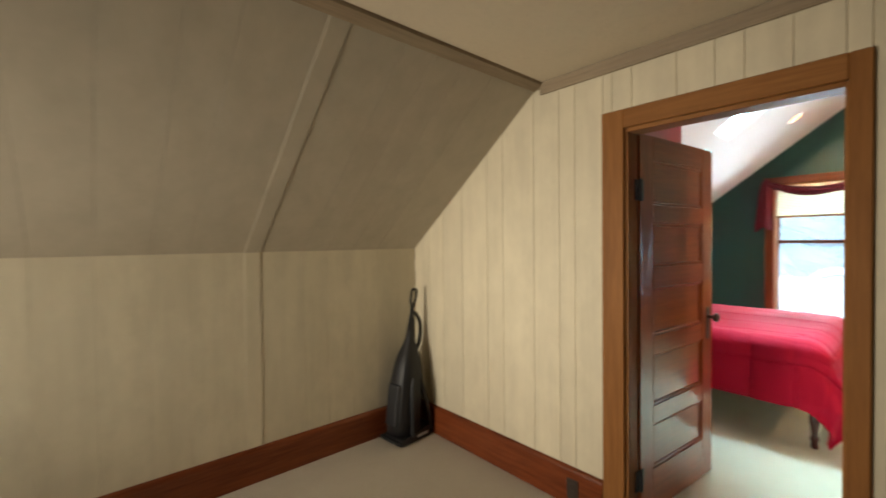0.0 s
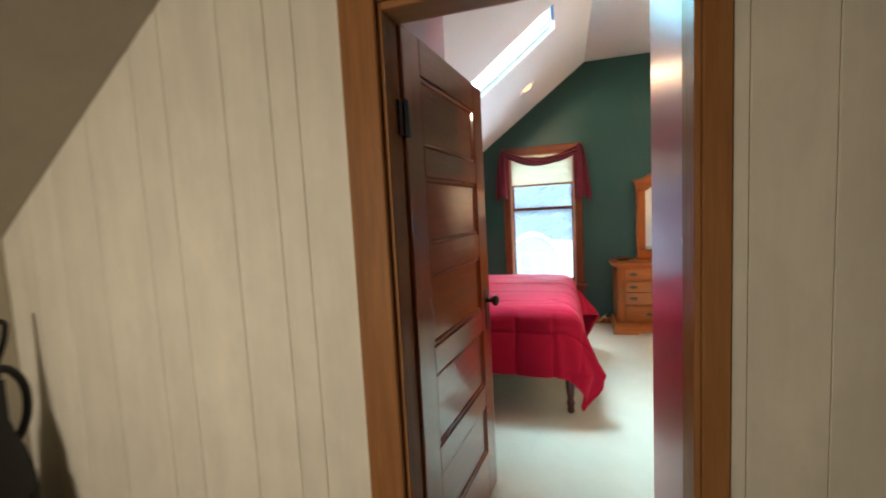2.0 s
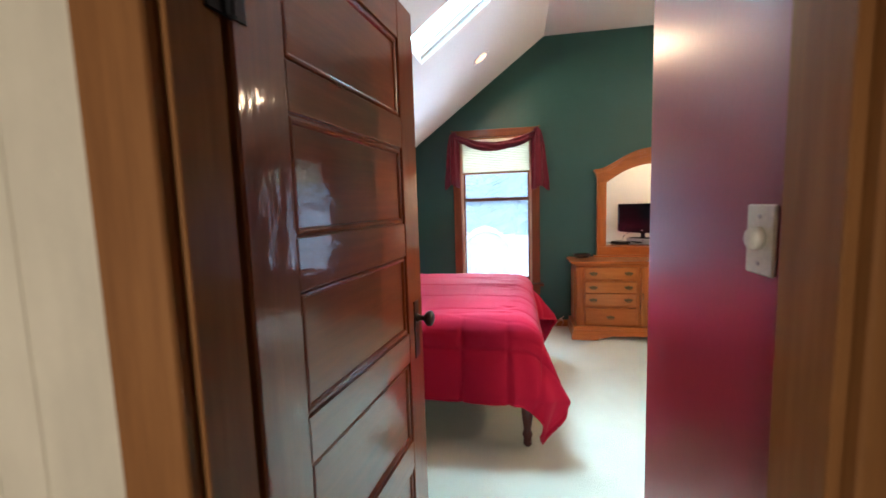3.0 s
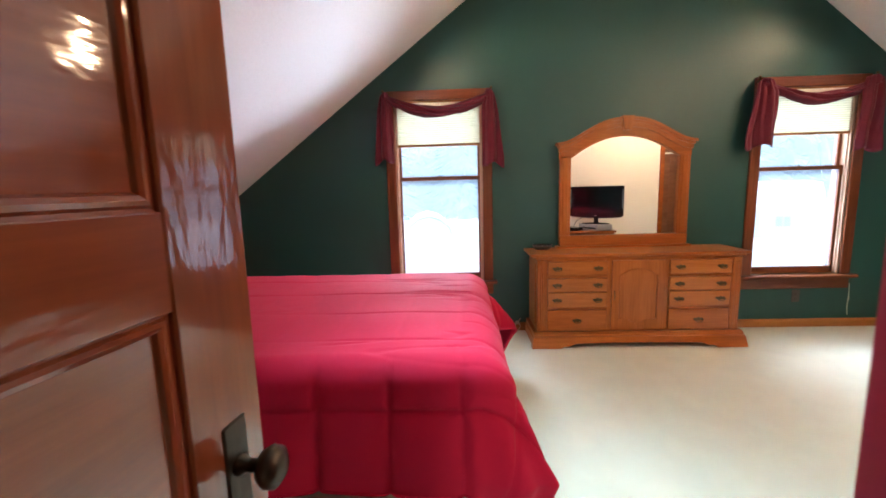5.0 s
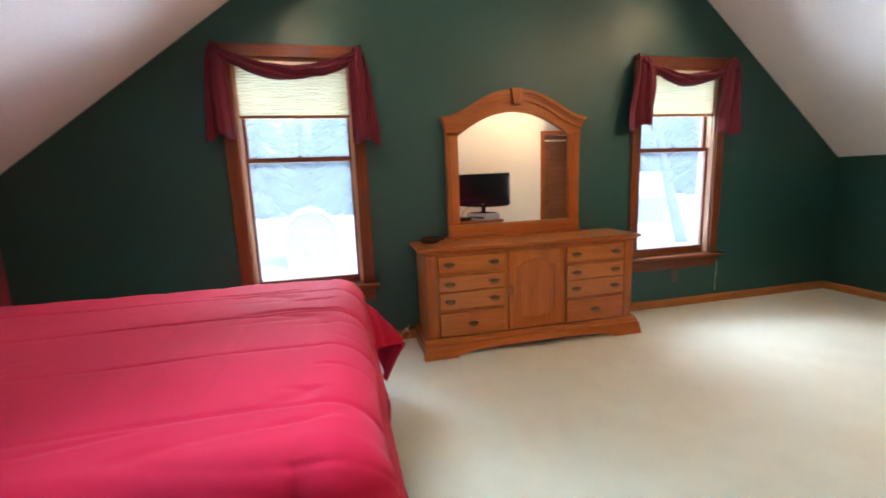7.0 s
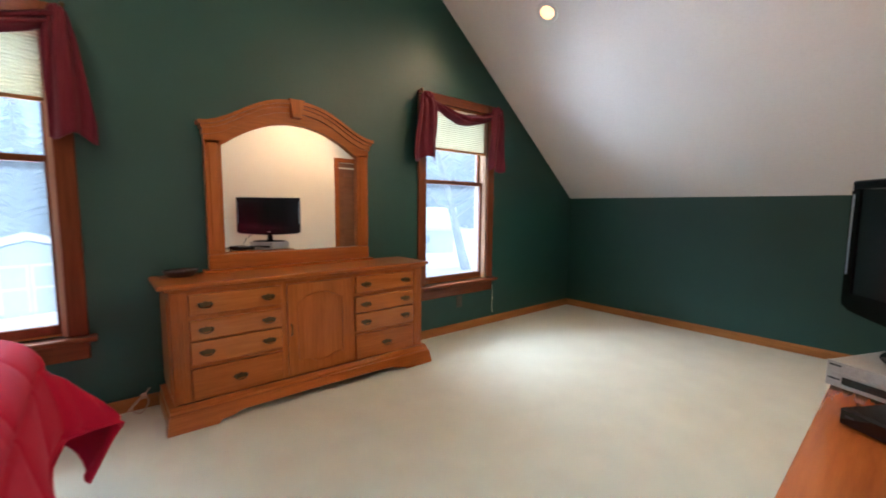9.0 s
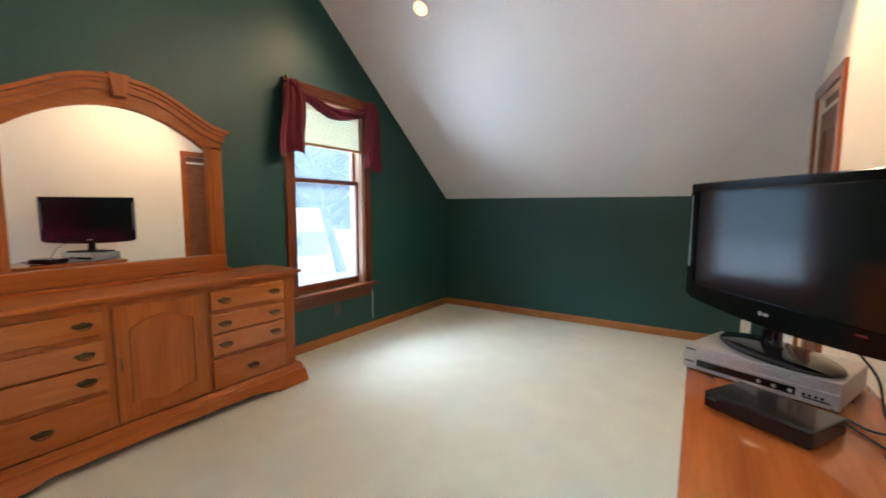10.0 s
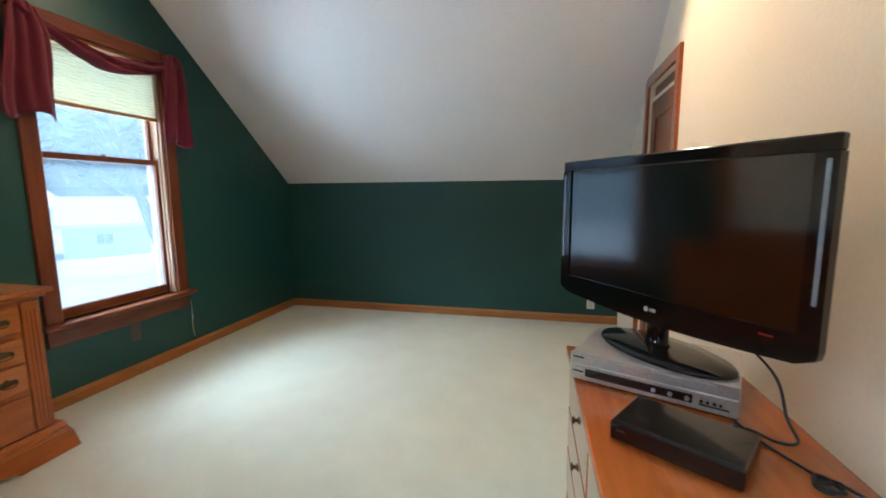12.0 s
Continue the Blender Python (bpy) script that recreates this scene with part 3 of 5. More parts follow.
structure("wall_head", gable(X_TV - 0.12, X_TV, 2.49, Y_LEFT, roof2, BREAKS), M_WHITE, "warm white wall beside the bed", "wall")
structure("wall_passage_right", box(X_BACK + 0.001, 1.40, 0, X_TV - 0.003, 1.505, Z_TOP), M_MAROON, "glossy maroon side wall of the door passage", "wall")
structure("wall_passage_left", prism([(2.391, 0), (2.49, 0), (2.49, roof2(2.49)), (2.391, roof2(2.391))], "x", X_BACK + 0.001, X_TV - 0.003), M_MAROON, "maroon side wall behind the open door", "wall")
structure("wall_passage_head", box(X_BACK + 0.0005, 1.505, 2.42, X_BACK + 0.02, 2.391, 3.0), M_MAROON, "maroon wall above the doorway", "wall")
SKY = (4.275, 4.705, 1.905, 2.57)


def slab(x0, x1, ya, za, yb, zb, t, bm):
    """A sloped ceiling slab between two level lines, t thick upwards."""
    prism([(ya, za), (yb, zb), (yb, zb + t), (ya, za + t)], "x", x0, x1, bm)


bm = bmesh.new()
XA, XB = X_BACK - 0.1, X_OUT
for x0, x1, ya, yb in ((XA, SKY[0], Y_LEFT + 0.1, Y_BREAK_L), (SKY[1], XB, Y_LEFT + 0.1, Y_BREAK_L), (SKY[0], SKY[1], Y_LEFT + 0.1, SKY[3]), (SKY[0], SKY[1], SKY[2], Y_BREAK_L)):
    slab(x0, x1, ya, Z_KNEE + K_LEFT * (Y_LEFT - ya), yb, Z_KNEE + K_LEFT * (Y_LEFT - yb), 0.07, bm)
bmesh.ops.remove_doubles(bm, verts=bm.verts, dist=0.0005)
structure("ceiling_left", bm, M_CEIL2, "white sloped ceiling with a skylight", "ceiling")
bm = bmesh.new()
slab(XA, XB, Y_RIGHT - 0.1, Z_KNEE - K_RIGHT * 0.1, Y_BREAK_R, Z_TOP, 0.2, bm)
structure("ceiling_right", bm, M_CEIL2, "white sloped ceiling", "ceiling")
structure("ceiling_top", box(XA, Y_BREAK_R, Z_TOP, XB, Y_BREAK_L, Z_TOP + 0.2), M_CEIL2, "flat white ceiling at the ridge", "ceiling")
ang = math.atan(K_LEFT)
ymid, zmid = (SKY[2] + SKY[3]) / 2, roof2((SKY[2] + SKY[3]) / 2)
half = (SKY[3] - SKY[2]) / 2 / math.cos(ang)
sky_m = Matrix.Translation(((SKY[0] + SKY[1]) / 2, ymid, zmid)) @ pose(0, 0, 0, -math.degrees(ang))
skylight = tagged(new("skylight_1"), "narrow skylight with white shaft in the sloped ceiling", "skylight", "", "structure")
hw = (SKY[1] - SKY[0]) / 2
for a, b, c, d, in ((-hw, -half, hw, -half + 0.03), (-hw, half - 0.03, hw, half), (-hw, -half + 0.03, -hw + 0.03, half - 0.03), (hw - 0.03, -half + 0.03, hw, half - 0.03)):
    f = box(a, b, 0.035, c, d, 0.085, 0.004)
    bmesh.ops.transform(f, matrix=sky_m, verts=f.verts)
    part("frame", f, M_CEIL2, skylight)
g = box(-hw + 0.02, -half + 0.02, 0.061, hw - 0.02, half - 0.02, 0.066)
bmesh.ops.transform(g, matrix=sky_m, verts=g.verts)
pane = part("pane", g, M_GLASS_TOP, skylight)
pane.visible_shadow = False

BB = 0.075
structure("baseboard_green", prism(base_profile(-1, X_GREEN, BB, 0.014), "y", Y_RIGHT + 0.014, Y_LEFT), M_OAK_Y, "low oak baseboard on the green wall", "baseboard")
structure("baseboard_right", prism(base_profile(1, Y_RIGHT, BB, 0.014), "x", X_TV, X_GREEN), M_OAK_X, "low oak baseboard on the knee wall", "baseboard")
structure("baseboard_left", prism(base_profile(-1, Y_LEFT, BB, 0.014), "x", X_TV, X_GREEN - 0.014), M_OAK_X, "low oak baseboard on the maroon wall", "baseboard")
structure("baseboard_television", prism(base_profile(1, X_TV, BB, 0.014), "y", -1.415, 1.40), M_OAK_Y, "low oak baseboard on the white wall", "baseboard")

# closed closet door in the white wall
door_2 = tagged(new("door_2"), "narrow closed wooden closet door with oak casing", "door", "", "structure")
part("casing", box(X_TV - 0.002, D2[1], 0, X_TV + 0.018, D2[1] + 0.07, 1.965, 0.004), M_CHEST, door_2)
part("casing", box(X_TV - 0.002, D2[0] - 0.07, 0, X_TV + 0.018, D2[0], 1.965, 0.004), M_CHEST, door_2)
part("casing", box(X_TV - 0.002, D2[0], 1.895, X_TV + 0.0175, D2[1], 1.965, 0.004), M_CHEST, door_2)
part("stile", box(X_TV - 0.05, D2[0] + 0.004, 0.01, X_TV - 0.015, D2[0] + 0.10, 1.80, 0.002), M_CHEST_D, door_2)
part("stile", box(X_TV - 0.05, D2[1] - 0.10, 0.01, X_TV - 0.015, D2[1] - 0.004, 1.80, 0.002), M_CHEST_D, door_2)
for z0, z1 in ((0.01, 0.2), (0.88, 1.0), (1.68, 1.80)):
    part("rail", box(X_TV - 0.05, D2[0] + 0.10, z0, X_TV - 0.0155, D2[1] - 0.10, z1), M_CHEST_D, door_2)
for z0, z1 in ((0.2, 0.88), (1.0, 1.68)):
    part("panel", box(X_TV - 0.044, D2[0] + 0.095, z0 - 0.004, X_TV - 0.026, D2[1] - 0.095, z1 + 0.004, 0.003), M_CHEST_D, door_2)
part("head_panel", box(X_TV - 0.06, D2[0] + 0.002, 1.825, X_TV - 0.03, D2[1] - 0.002, 1.892), M_CHEST_D, door_2)
part("head_track", box(X_TV - 0.035, D2[0] + 0.004, 1.802, X_TV - 0.012, D2[1] - 0.004, 1.822, 0.002), M_IVORY, door_2, "pale metal track above the door")


def window(name, y0, y1, label):
    """A double-hung window in the green wall between y0 and y1."""
    w = tagged(new(name), label, "window", "", "structure")
    x, c = X_GREEN, 0.085
    part("casing", box(x - 0.022, y1, WIN_Z0, x + 0.002, y1 + c, WIN_Z1 + c, 0.004), M_WIN, w)
    part("casing", box(x - 0.022, y0 - c, WIN_Z0, x + 0.002, y0, WIN_Z1 + c, 0.004), M_WIN, w)
    part("casing", box(x - 0.0225, y0, WIN_Z1, x + 0.002, y1, WIN_Z1 + c, 0.004), M_WIN_Y, w)
    part("window_sill", box(x - 0.075, y0 - c - 0.035, WIN_Z0 - 0.028, x + 0.05, y1 + c + 0.035, WIN_Z0, 0.006), M_WIN_Y, w)
    part("apron", box(x - 0.02, y0 - c, WIN_Z0 - 0.13, x + 0.002, y1 + c, WIN_Z0 - 0.028, 0.004), M_WIN_Y, w)
    for a, b in ((y0, y0 + 0.016), (y1 - 0.016, y1)):
        inward = 1 if a == y0 else -1
        edge_y = b if inward > 0 else a
        for xs in (x + 0.022, x + 0.112):
            part("stop_bead", box(xs, min(edge_y, edge_y + inward * 0.009), WIN_Z0 + 0.001, xs + 0.014, max(edge_y, edge_y + inward * 0.009), WIN_Z1 - 0.016, 0.002), M_LINER, w)
        part("jamb", box(x + 0.002, a, WIN_Z0, X_OUT, b, WIN_Z1, 0.001), M_LINER, w, "pale tan window jamb")
    part("jamb", box(x + 0.002, y0 + 0.016, WIN_Z1 - 0.016, X_OUT, y1 - 0.016, WIN_Z1), M_OAK_Y, w)
    part("outer_sill", box(x + 0.05, y0 + 0.016, WIN_Z0 - 0.02, X_OUT + 0.05, y1 - 0.016, WIN_Z0 + 0.012), M_OAK_Y, w)
    for sash, xs, z0, z1, foot in (("lower_sash", x + 0.045, WIN_Z0 + 0.012, 1.45, 0.05), ("upper_sash", x + 0.085, 1.415, WIN_Z1 - 0.016, 0.035)):
        s = 0.024
        f = box(xs, y0 + 0.016, z0, xs + 0.035, y0 + 0.016 + s, z1, 0.003)
        box(xs, y1 - 0.016 - s, z0, xs + 0.035, y1 - 0.016, z1, 0.003, f)
        box(xs, y0 + 0.016 + s, z0, xs + 0.035, y1 - 0.016 - s, z0 + foot, 0.003, f)
        box(xs, y0 + 0.016 + s, z1 - 0.035, xs + 0.035, y1 - 0.016 - s, z1, 0.003, f)
        frame_ob = part(sash, f, M_WIN, w)
        p = part("pane", box(xs + 0.015, y0 + 0.034, z0 + 0.03, xs + 0.019, y1 - 0.034, z1 - 0.03), M_GLASS, frame_ob)
        p.visible_shadow = False
    lock = lathe([(0.012, 0), (0.012, 0.012), (0.006, 0.016)], 10, Matrix.Translation((x + 0.06, (y0 + y1) / 2, 1.45)))
    part("sash_lock", lock, M_IRON, w)
    return w


window("window_1", *W1, "double-hung window with reddish oak casing beside the bed")
window("window_2", *W2, "double-hung window with reddish oak casing beside the dresser")

# ---- window dressing ----


def shade(y0, y1):
    s = thing("cellular_shade", X_GREEN + 0.02, (y0 + y1) / 2, 1.72, "cream pleated shade lowered over the top sash", "window shade", None, "window shades")
    n, top, foot = 18, WIN_Z1 - 0.045, 1.735
    pts = []
    for i in range(2 * n + 1):
        z = top + (foot - top) * i / (2 * n)
        pts.append((X_GREEN + 0.022 + (0.006 if i % 2 else -0.004), z))
    bm = bmesh.new()
    rows = [[bm.verts.new((x, y, z)) for y in (y0 + 0.018, y1 - 0.018)] for x, z in pts]
    for a, b in zip(rows, rows[1:]):
        bm.faces.new((a[0], a[1], b[1], b[0]))
    part("fabric", bm, M_SHADE, s)
    part("head_rail", box(X_GREEN + 0.003, y0 + 0.018, WIN_Z1 - 0.045, X_GREEN + 0.04, y1 - 0.018, WIN_Z1 - 0.017, 0.003), M_IVORY, s)
    part("bottom_rail", box(X_GREEN + 0.008, y0 + 0.02, 1.715, X_GREEN + 0.036, y1 - 0.02, 1.735, 0.003), M_OAK_Y, s, "tan bottom rail of the shade")
    return s


def scarf(yc, seed, tails):
    """A scarf valance: a sagging, twisted swag and a gathered tail at each end, over two brass holders.
    tails: for each end its side, inner edge, outer edge at the top and at the foot, and the foot's height."""
    s = thing("scarf_valance", X_GREEN - 0.03, yc, 2.1, "burgundy cloth scarf swagged over the window casing", "valance", None, "scarf valances")
    x = X_GREEN - 0.062

    def swag(u, v):
        k = 2 * u - 1
        top = 2.152 - 0.108 * (1 - abs(k) ** 1.7)
        z = top - v * (0.060 + 0.030 * (1 - k * k))
        twist = v * 11 + k * 5.5 + seed
        fold = 0.013 * math.sin(twist) + 0.005 * math.sin(k * 19 + v * 9 + seed)
        return (x - 0.012 - 0.030 * math.sin(math.pi * v) ** 0.7 + fold, yc + k * 0.462, z + 0.004 * math.sin(twist * 1.3))

    thick(part("swag", sheet(48, 20, swag), M_SCARF, s, "", True), 0.006)
    for side, inner, outer_top, outer_foot, foot in tails:
        def tail(u, v, side=side, inner=inner, outer_top=outer_top, outer_foot=outer_foot, foot=foot):
            outer = outer_top + (outer_foot - outer_top) * min(1.0, v * 1.15) ** 0.8
            gather = 0.035 * max(0.0, 1 - v * 5)
            y = yc + side * (inner + gather + (outer - inner - gather) * u)
            z = 2.168 - 0.02 * abs(2 * u - 0.9) * max(0.0, 1 - 4 * v) - v * (2.168 - foot + 0.022 * math.sin(u * 7.3 + seed) + 0.02 * u)
            fold = 0.030 * math.sin(u * 8.2 + seed + 0.8 * v) * (0.3 + 0.7 * v) + 0.007 * math.sin(u * 23 + v * 5 + seed)
            return (x - 0.030 - 0.022 * math.sin(math.pi * min(1, v * 1.3 + 0.1)) + fold, y, z)

        thick(part("tail", sheet(34, 26, tail), M_SCARF, s, "", True), 0.006)
        knot = lathe([(0.006, -0.05), (0.026, -0.035), (0.034, -0.01), (0.033, 0.012), (0.022, 0.03), (0.006, 0.038)], 14, Matrix.Translation((x - 0.022, yc + side * 0.445, 2.138)))
        part("gathered_fold", knot, M_SCARF, s, "", True)
        holder = lathe([(0.004, -0.02), (0.004, 0.012), (0.010, 0.016), (0.012, 0.024), (0.006, 0.032)], 12, Matrix.Translation((x + 0.004, yc + side * 0.47, 2.168)))
        part("bracket", box(x - 0.002, yc + side * 0.47 - 0.006, 2.150, X_GREEN - 0.02, yc + side * 0.47 + 0.006, 2.164, 0.002), M_BRASS, s, "brass bracket arm")
        part("holder", holder, M_BRASS, s, "brass scarf holder", True)
    return s


shade(*W1), shade(*W2)
scarf(2.136, 0.7, ((1, 0.385, 0.485, 0.555, 1.595), (-1, 0.385, 0.485, 0.575, 1.548)))
scarf(-1.042, 2.1, ((1, 0.345, 0.505, 0.600, 1.620), (-1, 0.325, 0.475, 0.515, 1.580)))

# ---- dresser with mirror ----
DC = 0.508
dresser = thing("dresser", 6.1, DC, 0, "golden oak triple dresser with brass pulls against green wall", "dresser")
FX = 5.945
arch = [(DC - 0.858 + 0.23, 0.0), (DC - 0.858 + 0.25, 0.018), (DC - 0.858 + 0.31, 0.024), (DC - 0.858 + 0.36, 0.042), (DC, 0.046)]
poly = [(DC - 0.858, 0.085), (DC - 0.858, 0.0), *arch]
poly = poly + [(2 * DC - y, z) for y, z in reversed(poly[:-1])]
plinth = prism(poly, "x", 5.864, 5.93)
for v in plinth.verts:
    if v.co.x < 5.9:
        v.co.x += 0.022 * (v.co.z / 0.085) ** 1.6
    if abs(v.co.y - DC) > 0.85:
        v.co.y += math.copysign(0.012 * (1 - v.co.z / 0.085), v.co.y - DC)
part("plinth", plinth, M_DRESS, dresser)
for side in (-1, 1):
    y = DC + side * 0.858
    part("plinth_side", box(5.93, min(y, y - side * 0.05), 0.0, 6.325, max(y, y - side * 0.05), 0.085, 0.004), M_DRESS, dresser)
part("base_moulding", prism([(5.884, 0.085), (6.325, 0.085), (6.325, 0.125), (5.93, 0.125), (5.92, 0.118), (5.905, 0.11), (5.9, 0.098), (5.886, 0.095)], "y", DC - 0.85, DC + 0.85), M_DRESS, dresser)
part("body", box(FX, DC - 0.822, 0.125, 6.32, DC + 0.822, 0.746, 0.003), M_DRESS_Z, dresser)
for side in (-1, 1):
    y0 = DC + side * 0.782
    pil = box(FX - 0.012, y0 - 0.036, 0.13, FX + 0.002, y0 + 0.036, 0.735, 0.004)
    for k in (-0.016, 0.0, 0.016):
        box(FX - 0.017, y0 + k - 0.005, 0.17, FX - 0.010, y0 + k + 0.005, 0.70, 0.003, pil)
    part("pilaster", pil, M_DRESS_Z, dresser)
    ys = DC + side * 0.822
    part("side_panel", box(5.99, min(ys, ys + side * 0.008), 0.17, 6.28, max(ys, ys + side * 0.008), 0.70, 0.004), M_DRESS_Z, dresser)
part("top_moulding", box(FX - 0.02, DC - 0.845, 0.745, 6.322, DC + 0.845, 0.761, 0.005), M_DRESS, dresser)
part("top", box(5.918, DC - 0.874, 0.760, 6.326, DC + 0.874, 0.785, 0.008, None, 2), M_DRESS, dresser)


def pull(parent, y, z, x):
    plate = bmesh.new()
    prism([(y - 0.042, z), (y - 0.03, z + 0.012), (y - 0.012, z + 0.011), (y, z + 0.02), (y + 0.012, z + 0.011), (y + 0.03, z + 0.012), (y + 0.042, z), (y + 0.028, z - 0.01), (y, z - 0.014), (y - 0.028, z - 0.01)], "x", x - 0.003, x + 0.001, plate)
    p = part("back_plate", plate, M_BRASS, parent, "aged brass back plate")
    part("bail", tube(smooth_path([(x - 0.004, y - 0.03, z + 0.003), (x - 0.016, y - 0.03, z - 0.004), (x - 0.02, y - 0.018, z - 0.014), (x - 0.02, y, z - 0.017), (x - 0.02, y + 0.018, z - 0.014), (x - 0.016, y + 0.03, z - 0.004), (x - 0.004, y + 0.03, z + 0.003)], 4), 0.0032, 6), M_BRASS, parent, "aged brass bail handle", True)


def drawer(y0, y1, z0, z1, pulls):
    # upper rows take the light-toned oak, the bottom row the body's plain oak
    d = part("drawer", box(FX - 0.018, y0, z0, FX + 0.002, y1, z1, 0.009, None, 3), M_DRAWER_LIT if z0 > 0.2 else M_DRESS, dresser)
    for y in pulls:
        pull(d, y, (z0 + z1) / 2, FX - 0.018)


for a, b in ((0.757, 1.245), (2 * DC - 1.245, 2 * DC - 0.757)):
    m_ = (a + b) / 2
    for z0, z1 in ((0.606, 0.722), (0.468, 0.580), (0.334, 0.461)):
        drawer(a, b, z0, z1, (m_ - 0.165, m_ + 0.165))
    drawer(a, b, 0.132, 0.312, (m_,))
cab = part("door", box(FX - 0.016, DC - 0.213, 0.14, FX + 0.002, DC + 0.213, 0.722, 0.005, None, 2), M_DRESS_Z, dresser)
pts = [(DC - 0.15, 0.23), (DC - 0.15, 0.60)] + [(DC - 0.15 + 0.3 * i / 12, 0.60 + 0.055 * math.sin(math.pi * i / 12)) for i in range(1, 12)] + [(DC + 0.15, 0.60), (DC + 0.15, 0.23)] + [(DC + 0.15 - 0.3 * i / 12, 0.23 - 0.018 * math.sin(math.pi * i / 12) + 0.012 * math.sin(3 * math.pi * i / 12)) for i in range(1, 12)]
part("raised_panel", prism(pts, "x", FX - 0.018, FX - 0.014), M_DRESS_Z, cab)
part("panel_bead", tube([(FX - 0.0185, y, z) for y, z in pts + pts[:1]], 0.0026, 6), M_DRESS_Z, cab, "", True)
part("handle", tube(smooth_path([(FX - 0.016, DC + 0.196, 0.40), (FX - 0.036, DC + 0.196, 0.415), (FX - 0.036, DC + 0.196, 0.455), (FX - 0.016, DC + 0.196, 0.47)], 5), 0.004, 8), M_BRASS, cab, "aged brass handle", True)

MC = 0.521
mirror = thing("dresser_mirror", 6.28, MC, 0.785, "arched mirror in golden oak frame standing on the dresser", "mirror")


def arc_z(k, ear, rise):
    k = min(1.0, abs(k))
    return ear + rise * (0.5 + 0.5 * math.cos(math.pi * k ** 1.25)) if k < 1 else ear


def arch_strip(half_w, f_in, f_out, x0, x1, n=40):
    """A bar whose lower and upper edges follow two curves of k, from -1 to 1 over the bar's width."""
    rows = [[(MC + half_w * (-1 + 2 * i / n), f(-1 + 2 * i / n)) for i in range(n + 1)] for f in (f_in, f_out)]
    bm = bmesh.new()
    a = [[bm.verts.new((x, y, z)) for y, z in row] for x in (x0, x1) for row in rows]
    for i in range(n):
        for p, q in ((0, 1), (2, 3), (0, 2), (1, 3)):
            bm.faces.new((a[p][i], a[p][i + 1], a[q][i + 1], a[q][i]))
    for i in (0, n):
        bm.faces.new((a[0][i], a[1][i], a[3][i], a[2][i]))
    return bm


def brow(base, rise):
    return lambda k: arc_z(k, base, rise)


part("base_rail", box(6.235, MC - 0.585, 0.785, 6.325, MC + 0.585, 0.803, 0.005), M_DRESS, mirror)
part("bottom_rail", box(6.255, MC - 0.555, 0.803, 6.315, MC + 0.555, 0.896, 0.006), M_DRESS, mirror)
for side in (-1, 1):
    y0 = MC + side * 0.508
    st = box(6.262, y0 - 0.047, 0.896, 6.315, y0 + 0.047, 1.60, 0.006)
    box(6.254, y0 - 0.026, 0.92, 6.264, y0 + 0.026, 1.58, 0.005, st)
    part("stile", st, M_DRESS_Z, mirror)
part("arch", arch_strip(0.556, lambda k: 1.565 + 0.18 * max(0.0, 1 - (k * 0.556 / 0.462) ** 2), brow(1.65, 0.195), 6.262, 6.315), M_DRESS, mirror)
part("arch_moulding", arch_strip(0.564, brow(1.625, 0.195), brow(1.662, 0.195), 6.248, 6.31), M_DRESS, mirror)
part("arch_bead", arch_strip(0.574, brow(1.66, 0.195), brow(1.682, 0.196), 6.238, 6.312), M_DRESS, mirror)
part("crown", arch_strip(0.588, brow(1.68, 0.196), brow(1.703, 0.197), 6.226, 6.314), M_DRESS, mirror)
key = prism([(MC - 0.03, 1.79), (MC + 0.03, 1.79), (MC + 0.045, 1.895), (MC + 0.05, 1.907), (MC - 0.05, 1.907), (MC - 0.045, 1.895)], "x", 6.215, 6.30)
part("keystone", key, M_DRESS_Z, mirror)
mg = [(MC - 0.463, 0.893), (MC + 0.463, 0.893)] + [(MC + 0.463 - 0.926 * i / 24, 1.575 + 0.182 * (1 - (1 - i / 12) ** 2)) for i in range(25)]
mglass = prism(mg, "x", 6.283, 6.287)
bmesh.ops.rotate(mglass, verts=mglass.verts, cent=(6.285, MC, 1.3), matrix=Matrix.Rotation(radians(0.75), 3, "Z"))
part("mirror_glass", mglass, M_MIRROR, mirror, "clear mirror glass")

dish = thing("dish", 6.21, 1.235, 0.785, "small dark reddish-brown oval dish on the dresser", "dish")
bm = lathe([(0.055, 0.0), (0.075, 0.004), (0.095, 0.03), (0.10, 0.042), (0.094, 0.042), (0.085, 0.03), (0.06, 0.012)], 28)
bmesh.ops.scale(bm, vec=(0.6, 0.9, 1.0), verts=bm.verts)
bmesh.ops.translate(bm, vec=(6.21, 1.235, 0.785), verts=bm.verts)
part("bowl", bm, M_DISH, dish, "", True)

# ---- bed ----
BX0, BX1 = 3.955, 5.445
BC = (BX0 + BX1) / 2
bed = thing("bed", BC, 2.85, 0, "dark cherry spindle bed against the maroon wall", "bed")
POST = [(0.020, 0.0), (0.026, 0.03), (0.022, 0.10), (0.03, 0.16), (0.034, 0.22), (0.034, 0.56), (0.026, 0.58)]
for i in range(12):
    z = 0.60 + i * 0.034
    POST += [(0.020, z), (0.0285 - 0.0004 * i, z + 0.010), (0.0285 - 0.0004 * i, z + 0.021)]
POST += [(0.016, 1.012), (0.014, 1.025), (0.025, 1.045), (0.022, 1.068), (0.008, 1.085)]
for x in (BX0 + 0.01, BX1):
    part("post", lathe(POST, 14, Matrix.Translation((x, 3.90, 0))), M_BED, bed, "", True)
n = 20
up, lo = [], []
